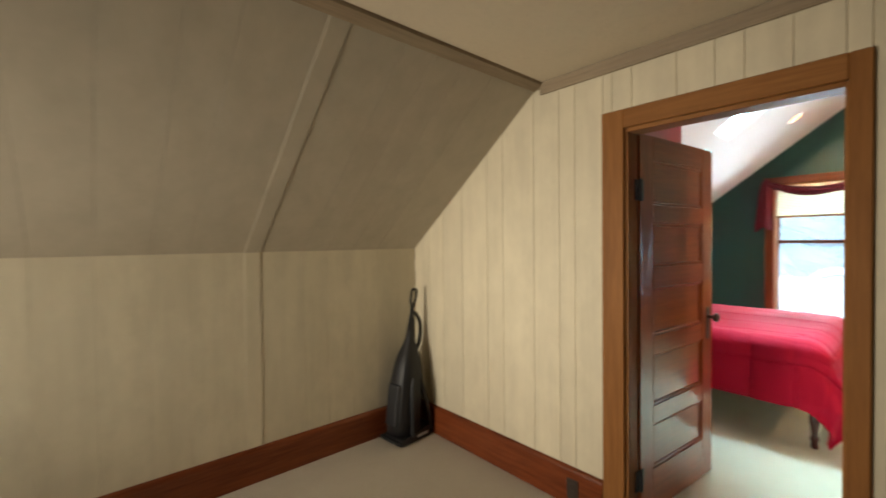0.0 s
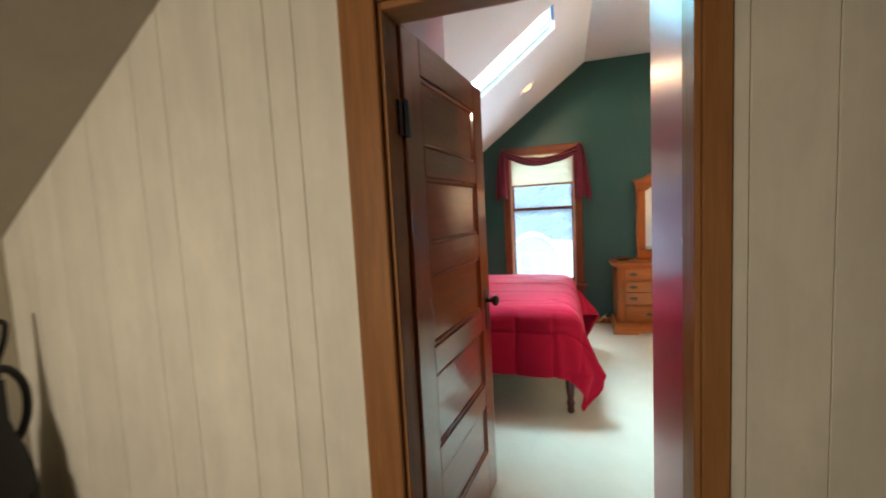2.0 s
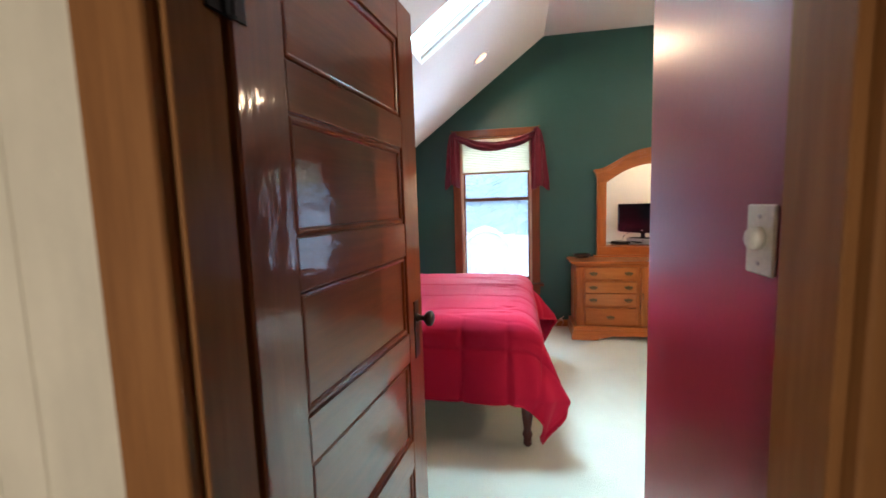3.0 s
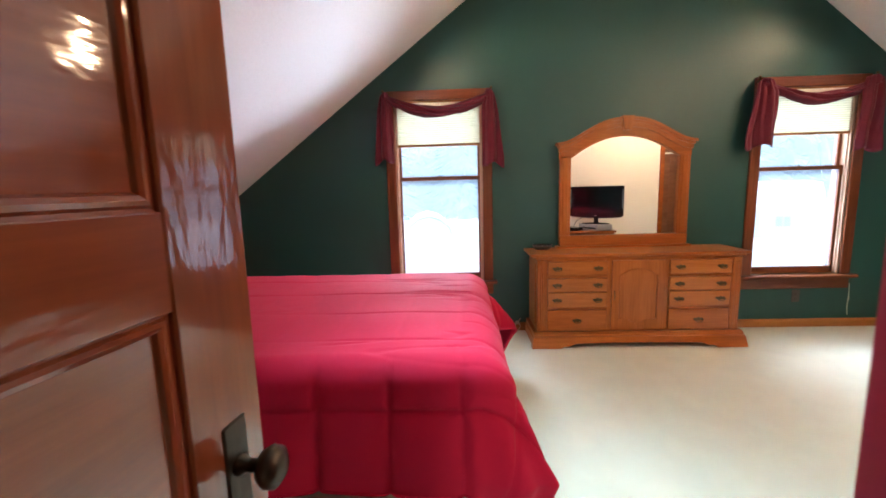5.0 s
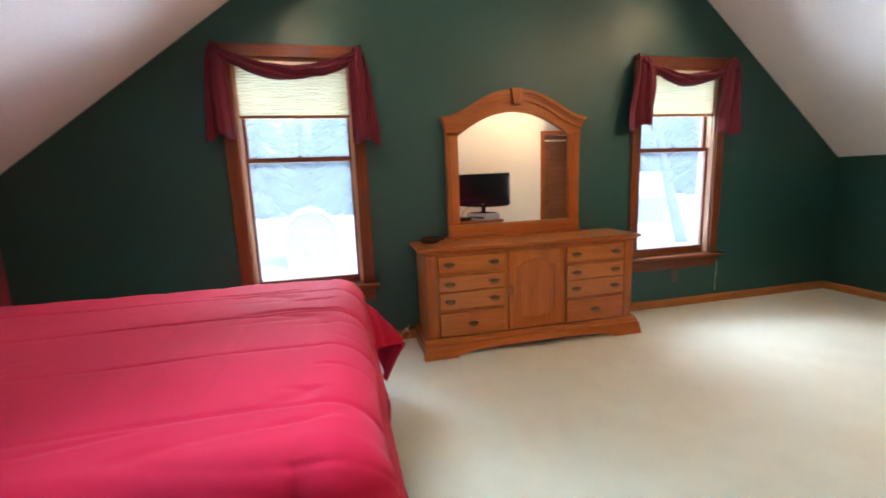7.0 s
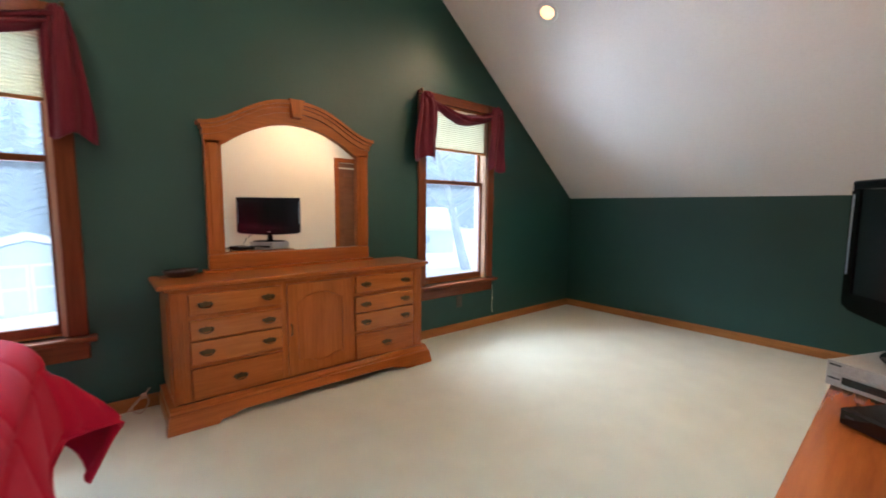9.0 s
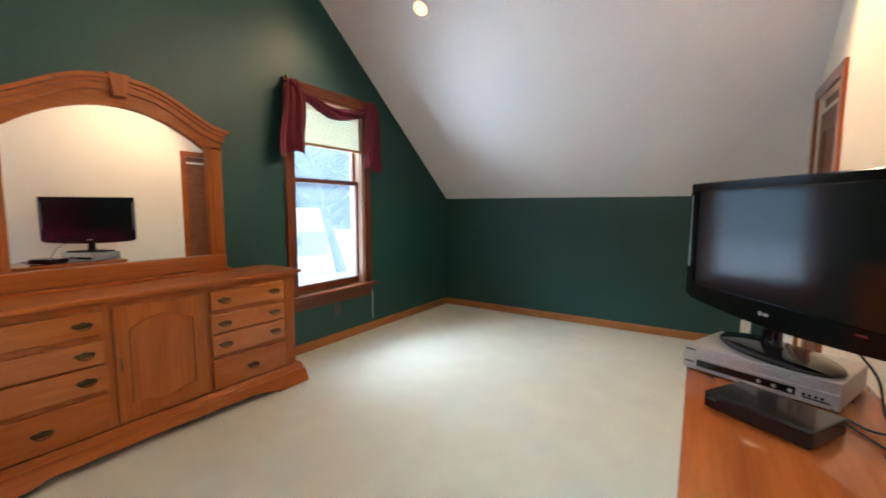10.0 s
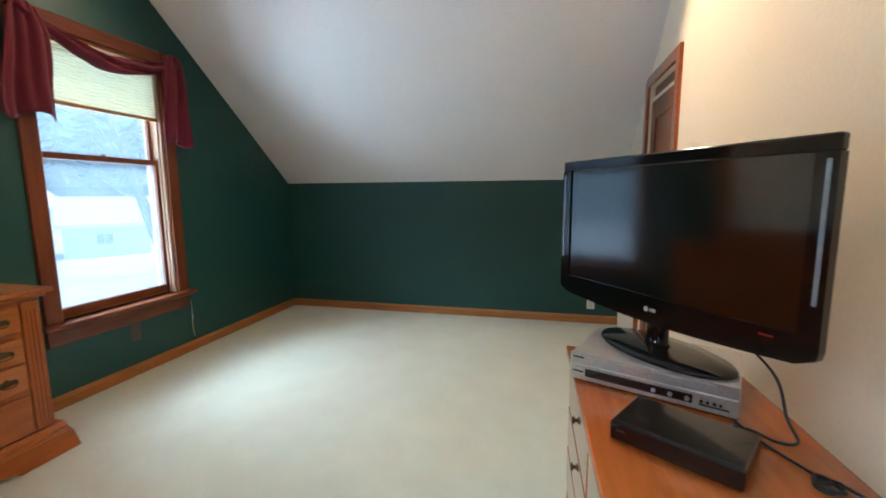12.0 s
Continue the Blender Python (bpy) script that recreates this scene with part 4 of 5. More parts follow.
for i in range(n + 1):
    k = -1 + 2 * i / n
    up.append((BC + k * (BX1 - BX0 - 0.05) / 2, 1.04 + 0.075 * (1 - k * k)))
    lo.append((BC + k * (BX1 - BX0 - 0.05) / 2, 0.935 + 0.05 * (1 - k * k)))
part("crest_rail", prism(lo + up[::-1], "y", 3.888, 3.914), M_BED_X, bed)
part("crest_cap", tube([(x, 3.901, z) for x, z in up], 0.017, 8), M_BED_X, bed, "", True)
for drop, thickness in ((0.030, 0.006), (0.052, 0.004)):
    part("crest_bead", tube([(x, 3.887, z - drop) for x, z in up], thickness, 8), M_BED_X, bed, "", True)
part("lower_rail", box(BX0 + 0.03, 3.888, 0.54, BX1 - 0.02, 3.914, 0.62, 0.004), M_BED_X, bed)
SPIN = [(0.010, 0.62), (0.013, 0.65), (0.009, 0.68), (0.016, 0.73), (0.010, 0.77), (0.017, 0.80), (0.010, 0.83), (0.014, 0.88), (0.009, 0.92), (0.010, 0.98)]
for i in range(11):
    part("spindle", lathe(SPIN, 10, Matrix.Translation((BX0 + 0.13 + i * (BX1 - BX0 - 0.25) / 10, 3.901, 0))), M_BED, bed, "", True)
for x in (BX0 + 0.005, BX1 - 0.03):
    part("side_rail", box(x, 1.86, 0.26, x + 0.025, 3.89, 0.40, 0.004), M_BED, bed)
part("foot_rail", box(BX0 + 0.03, 1.845, 0.26, BX1 - 0.03, 1.87, 0.40, 0.004), M_BED_X, bed)
LEG = [(0.016, 0.0), (0.026, 0.015), (0.022, 0.045), (0.030, 0.07), (0.020, 0.10), (0.028, 0.15), (0.034, 0.21), (0.034, 0.40)]
for x in (BX0 + 0.0, BX1):
    part("foot_leg", lathe(LEG, 14, Matrix.Translation((x, 1.858, 0))), M_BED, bed, "", True)

mattress = thing("mattress", BC, 2.87, 0.40, "mattress with cream sheet showing at the headboard", "mattress")
part("box_spring", box(BX0 + 0.03, 1.88, 0.40, BX1 - 0.03, 3.87, 0.52, 0.03, None, 2), M_SHEET, mattress)
part("pad", box(BX0 + 0.02, 1.88, 0.52, BX1 - 0.02, 3.875, 0.70, 0.05, None, 3), M_SHEET, mattress)

fold = sheet(40, 16, lambda u, v: (BX0 + 0.03 + u * (BX1 - BX0 - 0.06), 3.56 + 0.315 * v, 0.655 + (0.125 - 0.025 * u * u) * math.sin(math.pi * (0.08 + 0.84 * v)) ** 0.6 + 0.002 * math.sin(u * 23 + v * 4) + 0.001 * math.sin(u * 51)))
part("sheet_fold", fold, M_SHEET, mattress, "turned-down cream sheet", True)

HX, Y_FOOT, Y_HEAD, TOPZ, HANG = 0.70, 1.937, 3.63, 0.752, 0.51


def comforter_point(u, v):
    s = (u - 0.5) * 2 * (HX + HANG)
    t = v * (Y_HEAD - Y_FOOT + HANG)
    flat_len = Y_HEAD - Y_FOOT
    dx, dy = max(0.0, abs(s) - HX), max(0.0, t - flat_len)
    sg = 1 if s > 0 else -1
    d = math.hypot(dx, dy)
    r = 0.10 + (0.06 * dy / d if d > 1e-6 else 0.0)
    if d < 1e-6:
        ox, oy, drop, hang = 0.0, 0.0, 0.0, 0.0
    else:
        q = r * math.pi / 2
        if d < q:
            out, drop, hang = r * math.sin(d / r), r * (1 - math.cos(d / r)), 0.0
        else:
            hang = d - q
            corner = 2 * dx * dy / (d * d)
            flare = 0.15 + (0.58 if s > 0 else 0.27) * corner
            past = max(0.0, hang - 0.30) * corner
            out = r + flare * hang - (flare + 0.42) * past
            drop = r + math.sqrt(1 - 0.3 * flare * flare) * hang + 0.45 * past
        # the loose corner swings round towards the foot
        swing = 2 * dx * dy / (d * d) * min(1.0, d / 0.3)
        ox, oy = sg * dx / d * out * (1 - 0.30 * swing), dy / d * out * (1 + 0.28 * swing)
    skew = 0.075 * (s / HX) * max(0.0, 1 - t / 0.6)
    x = BC + sg * min(abs(s), HX) + ox
    y = Y_HEAD + skew - min(t, flat_len) - oy
    z = TOPZ - drop
    # quilted squares, with sunken seams
    qs, qt = abs(((s + 0.57) / 0.36) % 1 - 0.5), abs(((t - 1.157) / 0.257) % 1 - 0.5)
    along, across = (0.5 - qs) * 0.36, (0.5 - qt) * 0.257
    on_top = 1.0 if d < 1e-6 else max(0.0, 1 - d / 0.12)
    pinch = 0.5 + 1.6 * noise.noise(Vector((s * 1.3, t * 1.6, 3.3)))
    deep = 0.0085 * max(0.15, min(1.0, pinch)) * (0.55 + 0.45 * min(1.0, t / flat_len))
    puff = 0.014 * (1 - math.exp(-min(along, across) / 0.04)) * (1 - 0.9 * on_top)
    puff -= deep * 1.1 * math.exp(-(along / 0.007) ** 2) + 0.009 * (1 - 0.92 * on_top) * math.exp(-(across / 0.008) ** 2)
    # loose wrinkles that run across the foot, and ripples of the hanging cloth
    wr = noise.noise(Vector((s * 8.0, t * 1.3, 1.7)))
    wr2 = noise.noise(Vector((s * 2.6, t * 2.6, 5.1)))
    near_foot = min(1.0, t / flat_len)
    crease = max(0.0, 1 - abs(wr) * 11) * 0.010 * near_foot ** 2 * max(0.0, min(1.0, 0.15 + 3 * noise.noise(Vector((s * 2.1, t * 2.5, 8.0)))))
    lift = puff + 0.010 * wr2 - crease * (0.3 + 0.7 * on_top)
    if d < 1e-6:
        z += lift
    else:
        w = min(1.0, d / 0.15)
        rip = 0.016 * w * min(1.0, hang / 0.3) * math.sin((t * dx + s * dy) / d * 8 + 1.1 * math.sin(s * 2 + t * 3))
        nx, ny = dx / d * sg, -dy / d
        x += nx * w * (lift + rip)
        y += ny * w * (lift + rip)
        z += lift * (1 - w)
    return (x, y, max(z, 0.03))


comforter = thing("comforter", BC, 2.6, TOPZ, "quilted crimson red comforter spread over the bed", "comforter")
thick(part("quilt", sheet(320, 210, comforter_point), M_RED, comforter, "", True), 0.018)
edge = [(0.0, i / 120) for i in range(120)] + [(i / 160, 1.0) for i in range(161)] + [(1.0, 1 - i / 120) for i in range(1, 121)]
part("hem", tube([Vector(comforter_point(u, v)) + Vector((0, 0, 0.0)) for u, v in edge], 0.006, 6), M_RED, comforter, "sewn hem", True)

# ---- low chest with television and players ----
chest = thing("chest", 3.34, 0.03, 0, "low reddish wood chest of drawers against the white wall", "chest of drawers")
CX0, CX1, CY0, CY1, CZ = 3.085, 3.60, -0.52, 0.585, 0.63
part("top", box(CX0, CY0, CZ - 0.028, CX1, CY1, CZ, 0.006, None, 2), M_CHEST, chest)
part("body", box(CX0 + 0.01, CY0 + 0.02, 0.07, CX1 - 0.028, CY1 - 0.02, CZ - 0.028, 0.003), M_CHEST_D, chest)
part("plinth", box(CX0 + 0.01, CY0 + 0.01, 0.0, CX1 - 0.018, CY1 - 0.01, 0.072, 0.005), M_CHEST_D, chest)
part("cornice", box(CX0 + 0.005, CY0 + 0.01, CZ - 0.045, CX1 - 0.014, CY1 - 0.01, CZ - 0.028, 0.004), M_CHEST, chest)
for a, b in ((CY0 + 0.035, 0.027), (0.038, CY1 - 0.035)):
    for z0, z1 in ((0.10, 0.25), (0.262, 0.41), (0.422, 0.565)):
        d = part("drawer", box(CX1 - 0.028, a, z0, CX1 - 0.012, b, z1, 0.005, None, 2), M_CHEST, chest)
        part("knob", lathe([(0.006, 0), (0.006, 0.004), (0.013, 0.007), (0.012, 0.012), (0.004, 0.014)], 12, Matrix.Translation((CX1 - 0.012, (a + b) / 2, (z0 + z1) / 2)) @ pose(0, 0, 0, 0, 90, 0)), M_BRASS, d, "aged brass knob", True)

chest.matrix_world = pose(3.3256, 0.03, 0, 0, 0, 1.5)

player = thing("video_player", 3.352, -0.27, CZ, "silver video and disc player on the chest", "video player", 157)
w, dp, h = 0.424, 0.29, 0.088
part("case", box(-w / 2, -dp / 2 + 0.012, 0.008, w / 2, dp / 2, h, 0.003), M_SILVER, player)
part("front", box(-w / 2 - 0.001, -dp / 2, 0.006, w / 2 + 0.001, -dp / 2 + 0.013, h + 0.001, 0.003), M_SILVER, player)
for zr, out in ((0.050, 0.005), (0.0845, 0.003)):
    part("ridge", box(-w / 2 + 0.002, -dp / 2 - out, zr, w / 2 - 0.002, -dp / 2 + 0.002, zr + 0.005, 0.0015), M_SILVER, player)
part("flap", box(-w / 2 + 0.05, -dp / 2 - 0.0025, 0.060, w / 2 - 0.05, -dp / 2 + 0.001, 0.082, 0.001), M_SILVER, player)
part("display", box(-w / 2 + 0.045, -dp / 2 - 0.0025, 0.020, w / 2 - 0.10, -dp / 2 + 0.001, 0.044, 0.001), M_GLOSS, player, "black display strip")
for i in range(3):
    part("button", lathe([(0.006, 0), (0.006, 0.004), (0.004, 0.005)], 10, Matrix.Translation((0.02 + i * 0.04, -dp / 2 - 0.002, 0.031)) @ pose(0, 0, 0, 90)), M_SILVER, player)
for i in range(4):
    part("socket", lathe([(0.004, 0), (0.004, 0.002)], 8, Matrix.Translation((w / 2 - 0.08 + i * 0.014, -dp / 2 - 0.001, 0.032)) @ pose(0, 0, 0, 90)), M_GLOSS, player)
for i, (a, b) in enumerate(((-w / 2 + 0.008, 0.074), (-w / 2 + 0.008, 0.030), (w / 2 - 0.085, 0.020))):
    part("marking", box(a, -dp / 2 - 0.0012, b, a + (0.032 if i < 2 else 0.065), -dp / 2, b + 0.005), M_VACG, player, "small grey printed bar")
for x in (-0.17, 0.17):
    for y in (-0.11, 0.11):
        part("foot", lathe([(0.012, 0), (0.012, 0.009)], 10, Matrix.Translation((x, y, 0))), M_DARK, player)

receiver = thing("cable_box", 3.381, 0.088, CZ, "flat black cable box lying on the chest", "cable box", 148)
w, dp, h = 0.257, 0.17, 0.048
part("case", box(-w / 2, -dp / 2 + 0.008, 0.004, w / 2, dp / 2, h, 0.003), M_BOXTOP, receiver)
part("front", box(-w / 2, -dp / 2, 0.004, w / 2, -dp / 2 + 0.009, h, 0.004), M_GLOSS, receiver, "glossy black front")
part("marking", box(-w / 2 + 0.015, -dp / 2 - 0.0006, 0.028, -w / 2 + 0.035, -dp / 2 + 0.001, 0.032), M_VACG, receiver, "small grey printed bar")
for x in (-0.1, 0.1):
    for y in (-0.06, 0.06):
        part("foot", lathe([(0.01, 0), (0.01, 0.005)], 10, Matrix.Translation((x, y, 0))), M_DARK, receiver)

TVZ = CZ + 0.089
tv = thing("television", 3.345, -0.285, TVZ, "glossy black flat-screen television on an oval foot", "television", 125.9)
W, B, T = 0.829, 0.112, 0.593
oval = lathe([(0.212, 0.0), (0.217, 0.004), (0.212, 0.010), (0.13, 0.018), (0.05, 0.022)], 40)
bmesh.ops.scale(oval, vec=(1.0, 0.54, 1.0), verts=oval.verts)
bmesh.ops.translate(oval, vec=(0.012, 0, 0), verts=oval.verts)
part("foot", oval, M_GLOSS, tv, "", True)
neck = lathe([(0.045, 0.018), (0.036, 0.03), (0.034, 0.11), (0.05, 0.14)], 20)
bmesh.ops.scale(neck, vec=(1.0, 0.6, 1.0), verts=neck.verts)
bmesh.ops.translate(neck, vec=(0, -0.005, 0), verts=neck.verts)
part("neck", neck, M_GLOSS, tv, "", True)
F0 = -0.045
bezel = bmesh.new()
sb, st_, sl = 0.060, 0.036, 0.042
low = [(-W / 2 + W * i / 20, B - 0.022 * math.sin(math.pi * i / 20)) for i in range(21)]
low[0], low[20] = (-W / 2, B + 0.03), (W / 2, B + 0.03)
low[1:1] = [(-W / 2 + 0.004, B + 0.014)]
low[-1:-1] = [(W / 2 - 0.004, B + 0.014)]
prism(low + [(W / 2, B + sb), (-W / 2, B + sb)], "y", F0, F0 + 0.026, bezel)
box(-W / 2, F0, T - st_, W / 2, F0 + 0.026, T, 0.004, bezel)
box(-W / 2, F0, B + sb, -W / 2 + sl, F0 + 0.026, T - st_, 0.0, bezel)
box(W / 2 - sl, F0, B + sb, W / 2, F0 + 0.026, T - st_, 0.0, bezel)
part("bezel", bezel, M_GLOSS, tv)
part("screen", box(-W / 2 + sl, F0 + 0.005, B + sb, W / 2 - sl, F0 + 0.02, T - st_), M_SCREEN, tv, "dark switched-off screen")
part("back", box(-W / 2 + 0.012, F0 + 0.026, B + 0.03, W / 2 - 0.012, F0 + 0.046, T - 0.012, 0.010, None, 2), M_DARK, tv)
part("back_housing", box(-W / 2 + 0.05, F0 + 0.045, B + 0.04, W / 2 - 0.05, F0 + 0.08, T - 0.05, 0.015, None, 2), M_DARK, tv)
part("standby_light", box(W / 2 - 0.115, F0 - 0.001, B + 0.040, W / 2 - 0.085, F0 + 0.002, B + 0.045), M_STANDBY, tv, "red standby light")
for x in (-W / 2 + 0.013, W / 2 - 0.017):
    part("side_strip", box(x - 0.0045, F0 - 0.002, B + 0.13, x + 0.0045, F0 + 0.001, T - 0.05, 0.001), M_STRIP, tv, "thin bezel strip coloured pale blue like a window reflection")
part("badge", lathe([(0.0075, 0.0), (0.0075, 0.002), (0.005, 0.0025)], 16, Matrix.Translation((-0.012, F0 + 0.0005, B + 0.020)) @ pose(0, 0, 0, 90)), M_SILVER, tv, "small plain silver disc")
part("badge_bar", box(0.0, F0 - 0.0015, B + 0.015, 0.021, F0 + 0.001, B + 0.025, 0.001), M_SILVER, tv, "small plain silver bar")
part("side_panel", box(W / 2 - 0.032, F0 + 0.045, B + 0.15, W / 2 - 0.02, F0 + 0.07, B + 0.26, 0.004), M_DARK, tv)

cord = thing("television_cable", 3.15, 0.1, CZ, "black cable trailing from the television over the chest", "cable")
loop = [(3.19, -0.12, 0.82), (3.15, -0.04, 0.76), (3.14, 0.0, 0.68), (3.13, 0.03, 0.642), (3.17, 0.03, 0.636), (3.2, -0.01, 0.636), (3.24, -0.02, 0.64)]
part("strand", tube(smooth_path(loop, 6), 0.0035, 6), M_DARK, cord, "", True)
part("strand", tube(smooth_path([(3.235, -0.03, 0.65), (3.21, 0.02, 0.636), (3.18, 0.09, 0.636), (3.155, 0.14, 0.636), (3.135, 0.18, 0.640), (3.15, 0.205, 0.645), (3.165, 0.18, 0.64), (3.13, 0.165, 0.638), (3.105, 0.2, 0.636), (3.10, 0.24, 0.636)], 6), 0.0035, 6), M_DARK, cord, "", True)
knot = tube(smooth_path([(3.155 + 0.022 * math.cos(a * 1.3), 0.175 + 0.022 * math.sin(a * 1.3), 0.64 + 0.006 * math.sin(a * 2)) for a in range(10)], 5), 0.0035, 6)
part("knot", knot, M_DARK, cord, "", True)

# ---- upright vacuum cleaner in the corner ----
vac = thing("vacuum_cleaner", 2.012, 3.938, 0, "charcoal upright vacuum cleaner standing in the corner", "vacuum cleaner", -84)
# its own frame: the nozzle points along -y
nozzle = prism([(-0.118, -0.19), (-0.105, -0.225), (0.105, -0.225), (0.118, -0.19), (0.118, 0.06), (0.09, 0.11), (-0.09, 0.11), (-0.118, 0.06)], "z", 0.012, 0.085)
for v in nozzle.verts:
    if v.co.z > 0.05:
        v.co.x *= 0.92
        v.co.y = v.co.y * 0.9 + 0.005
        if v.co.y < -0.1:
            v.co.z -= 0.038
part("nozzle", nozzle, M_VAC, vac)
part("bumper", box(-0.119, -0.235, 0.018, 0.119, -0.20, 0.040, 0.01, None, 2), M_DARK, vac)
part("motor_hood", lathe([(0.10, 0.05), (0.105, 0.09), (0.085, 0.125), (0.04, 0.14)], 20, pose(0, -0.06, 0)), M_VAC, vac, "", True)
lean = pose(0, -0.105, 0.06, -7)


def leaning(bm):
    bmesh.ops.transform(bm, matrix=lean, verts=bm.verts)
    return bm


rings = [(0.0, 0.095, 0.115), (0.10, 0.100, 0.122), (0.26, 0.098, 0.120), (0.40, 0.094, 0.114), (0.50, 0.084, 0.098), (0.57, 0.068, 0.078), (0.63, 0.048, 0.052), (0.69, 0.032, 0.034), (0.84, 0.02, 0.022)]
bodyb = bmesh.new()
rows = []
for z, a, b in rings:
    rows.append([bodyb.verts.new((math.copysign(abs(math.cos(t)) ** 0.6, math.cos(t)) * a, math.copysign(abs(math.sin(t)) ** 0.7, math.sin(t)) * b, z)) for t in [2 * math.pi * i / 24 for i in range(24)]])
for p, q in zip(rows, rows[1:]):
    for i in range(24):
        bodyb.faces.new((p[i], p[(i + 1) % 24], q[(i + 1) % 24], q[i]))
bodyb.faces.new(rows[0][::-1]), bodyb.faces.new(rows[-1])
part("bag_housing", leaning(bodyb), M_VAC, vac, "", True)
part("front_cover", leaning(box(-0.06, -0.132, 0.06, 0.06, -0.10, 0.36, 0.015, None, 2)), M_VACG, vac)
for s_ in (-1, 1):
    part("side_strut", tube(smooth_path([(s_ * 0.088, -0.075, 0.47), (s_ * 0.106, -0.10, 0.36), (s_ * 0.112, -0.105, 0.20), (s_ * 0.108, -0.10, 0.05)], 5), 0.017, 10), M_VACG, vac, "", True)
    part("rear_strut", tube(smooth_path([(s_ * 0.080, 0.0, 0.45), (s_ * 0.094, 0.035, 0.32), (s_ * 0.104, 0.065, 0.18), (s_ * 0.104, 0.085, 0.05)], 5), 0.016, 10), M_VACG, vac, "", True)
part("badge", box(0.1165, -0.065, 0.032, 0.1205, 0.045, 0.052, 0.001), M_SILVER, vac, "plain pale badge")
part("carry_handle", leaning(tube(smooth_path([(0.0, 0.0, 0.885), (0.0, 0.045, 0.87), (0.0, 0.092, 0.80), (0.0, 0.104, 0.70), (0.0, 0.085, 0.62), (0.0, 0.05, 0.57)], 6), 0.015, 10)), M_VAC, vac, "", True)
part("stem", leaning(tube([(0, 0, 0.72), (0, -0.004, 0.84), (0, 0.0, 0.93)], [0.024, 0.019, 0.014], 10)), M_VAC, vac, "", True)
part("grip", leaning(tube(smooth_path([(0, -0.004, 0.90), (0, -0.022, 0.97), (0, -0.020, 1.04), (0, 0.0, 1.062), (0, 0.026, 1.05), (0, 0.024, 0.985), (0, 0.0, 0.90)], 6), 0.0105, 10)), M_DARK, vac, "", True)
for s_ in (-1, 1):
    part("wheel", lathe([(0.03, -0.012), (0.034, -0.008), (0.034, 0.008), (0.03, 0.012)], 18, Matrix.Translation((s_ * 0.095, 0.075, 0.034)) @ pose(0, 0, 0, 0, 90, 0)), M_DARK, vac, "", True)
for s_ in (-1, 1):
    part("front_roller", lathe([(0.012, -0.012), (0.012, 0.012)], 12, Matrix.Translation((s_ * 0.085, -0.16, 0.0122)) @ pose(0, 0, 0, 0, 90, 0)), M_DARK, vac)

# ---- switch, outlets, downlights ----
sw = thing("light_switch", 2.42, 1.505, 1.31, "ivory dimmer switch plate on the maroon wall", "light switch")
part("plate", box(2.383, 1.505, 1.253, 2.463, 1.511, 1.368, 0.003), M_IVORY, sw)
part("dial", lathe([(0.019, 0.0), (0.019, 0.012), (0.015, 0.016), (0.003, 0.017)], 18, Matrix.Translation((2.423, 1.511, 1.313)) @ pose(0, 0, 0, -90)), M_IVORY, sw, "round ivory dimmer dial", True)
for z in (1.272, 1.349):
    part("screw", lathe([(0.004, 0.0), (0.004, 0.0015), (0.002, 0.002)], 8, Matrix.Translation((2.423, 1.511, z)) @ pose(0, 0, 0, -90)), M_SILVER, sw)


def outlet(x, y, z, turn, plate_m, label):
    o = thing("wall_outlet", x, y, z, label, "outlet", turn, "wall outlets")
    part("plate", box(-0.035, 0.0, -0.057, 0.035, 0.005, 0.057, 0.002), plate_m, o)
    for dz in (-0.02, 0.02):
        s = part("socket", lathe([(0.016, 0.0), (0.016, 0.007), (0.012, 0.008)], 14, Matrix.Translation((0, 0, dz)) @ pose(0, 0, 0, -90)), plate_m, o)
        for dx in (-0.006, 0.006):
            part("slot", box(dx - 0.0012, 0.0075, dz - 0.004, dx + 0.0012, 0.0085, dz + 0.004), M_DARK, s)
    return o


outlet(X_GREEN, -1.075, 0.29, 90, paint("painted_over_plate", (0.075, 0.05, 0.04), 0.5), "dull painted-over wall outlet under the window")
outlet(3.25, Y_RIGHT, 0.19, 0, M_IVORY, "white wall outlet on the green knee wall")
outlet(X_DOORWALL - 0.022, 2.64, 0.10, 90, paint("brown_plate", (0.03, 0.018, 0.012), 0.5), "dark brown outlet set in the cherry baseboard")
cordw = thing("blind_cord", X_GREEN - 0.01, -1.56, 0.1, "thin white cord hanging on the green wall", "cord")
part("strand", tube(smooth_path([(X_GREEN - 0.006, -1.53, 0.40), (X_GREEN - 0.006, -1.535, 0.28), (X_GREEN - 0.006, -1.53, 0.2), (X_GREEN - 0.006, -1.54, 0.11)], 5), 0.0025, 6), M_IVORY, cordw, "", True)
part("tip", lathe([(0.003, 0.0), (0.006, 0.008), (0.004, 0.03)], 8, Matrix.Translation((X_GREEN - 0.008, -1.535, 0.25))), M_IVORY, cordw)
wires = thing("extension_cord", 6.30, 1.46, 0, "beige extension cord bundled beside the dresser", "cord")
part("strand", tube(smooth_path([(6.32, 1.52, 0.005), (6.30, 1.48, 0.06), (6.27, 1.44, 0.10), (6.29, 1.42, 0.05), (6.26, 1.46, 0.006), (6.31, 1.5, 0.02), (6.30, 1.44, 0.09), (6.325, 1.41, 0.12)], 6), 0.004, 6), M_CORD, wires, "", True)
part("plug", box(6.285, 1.425, 0.075, 6.325, 1.455, 0.10, 0.005), M_CORD, wires)


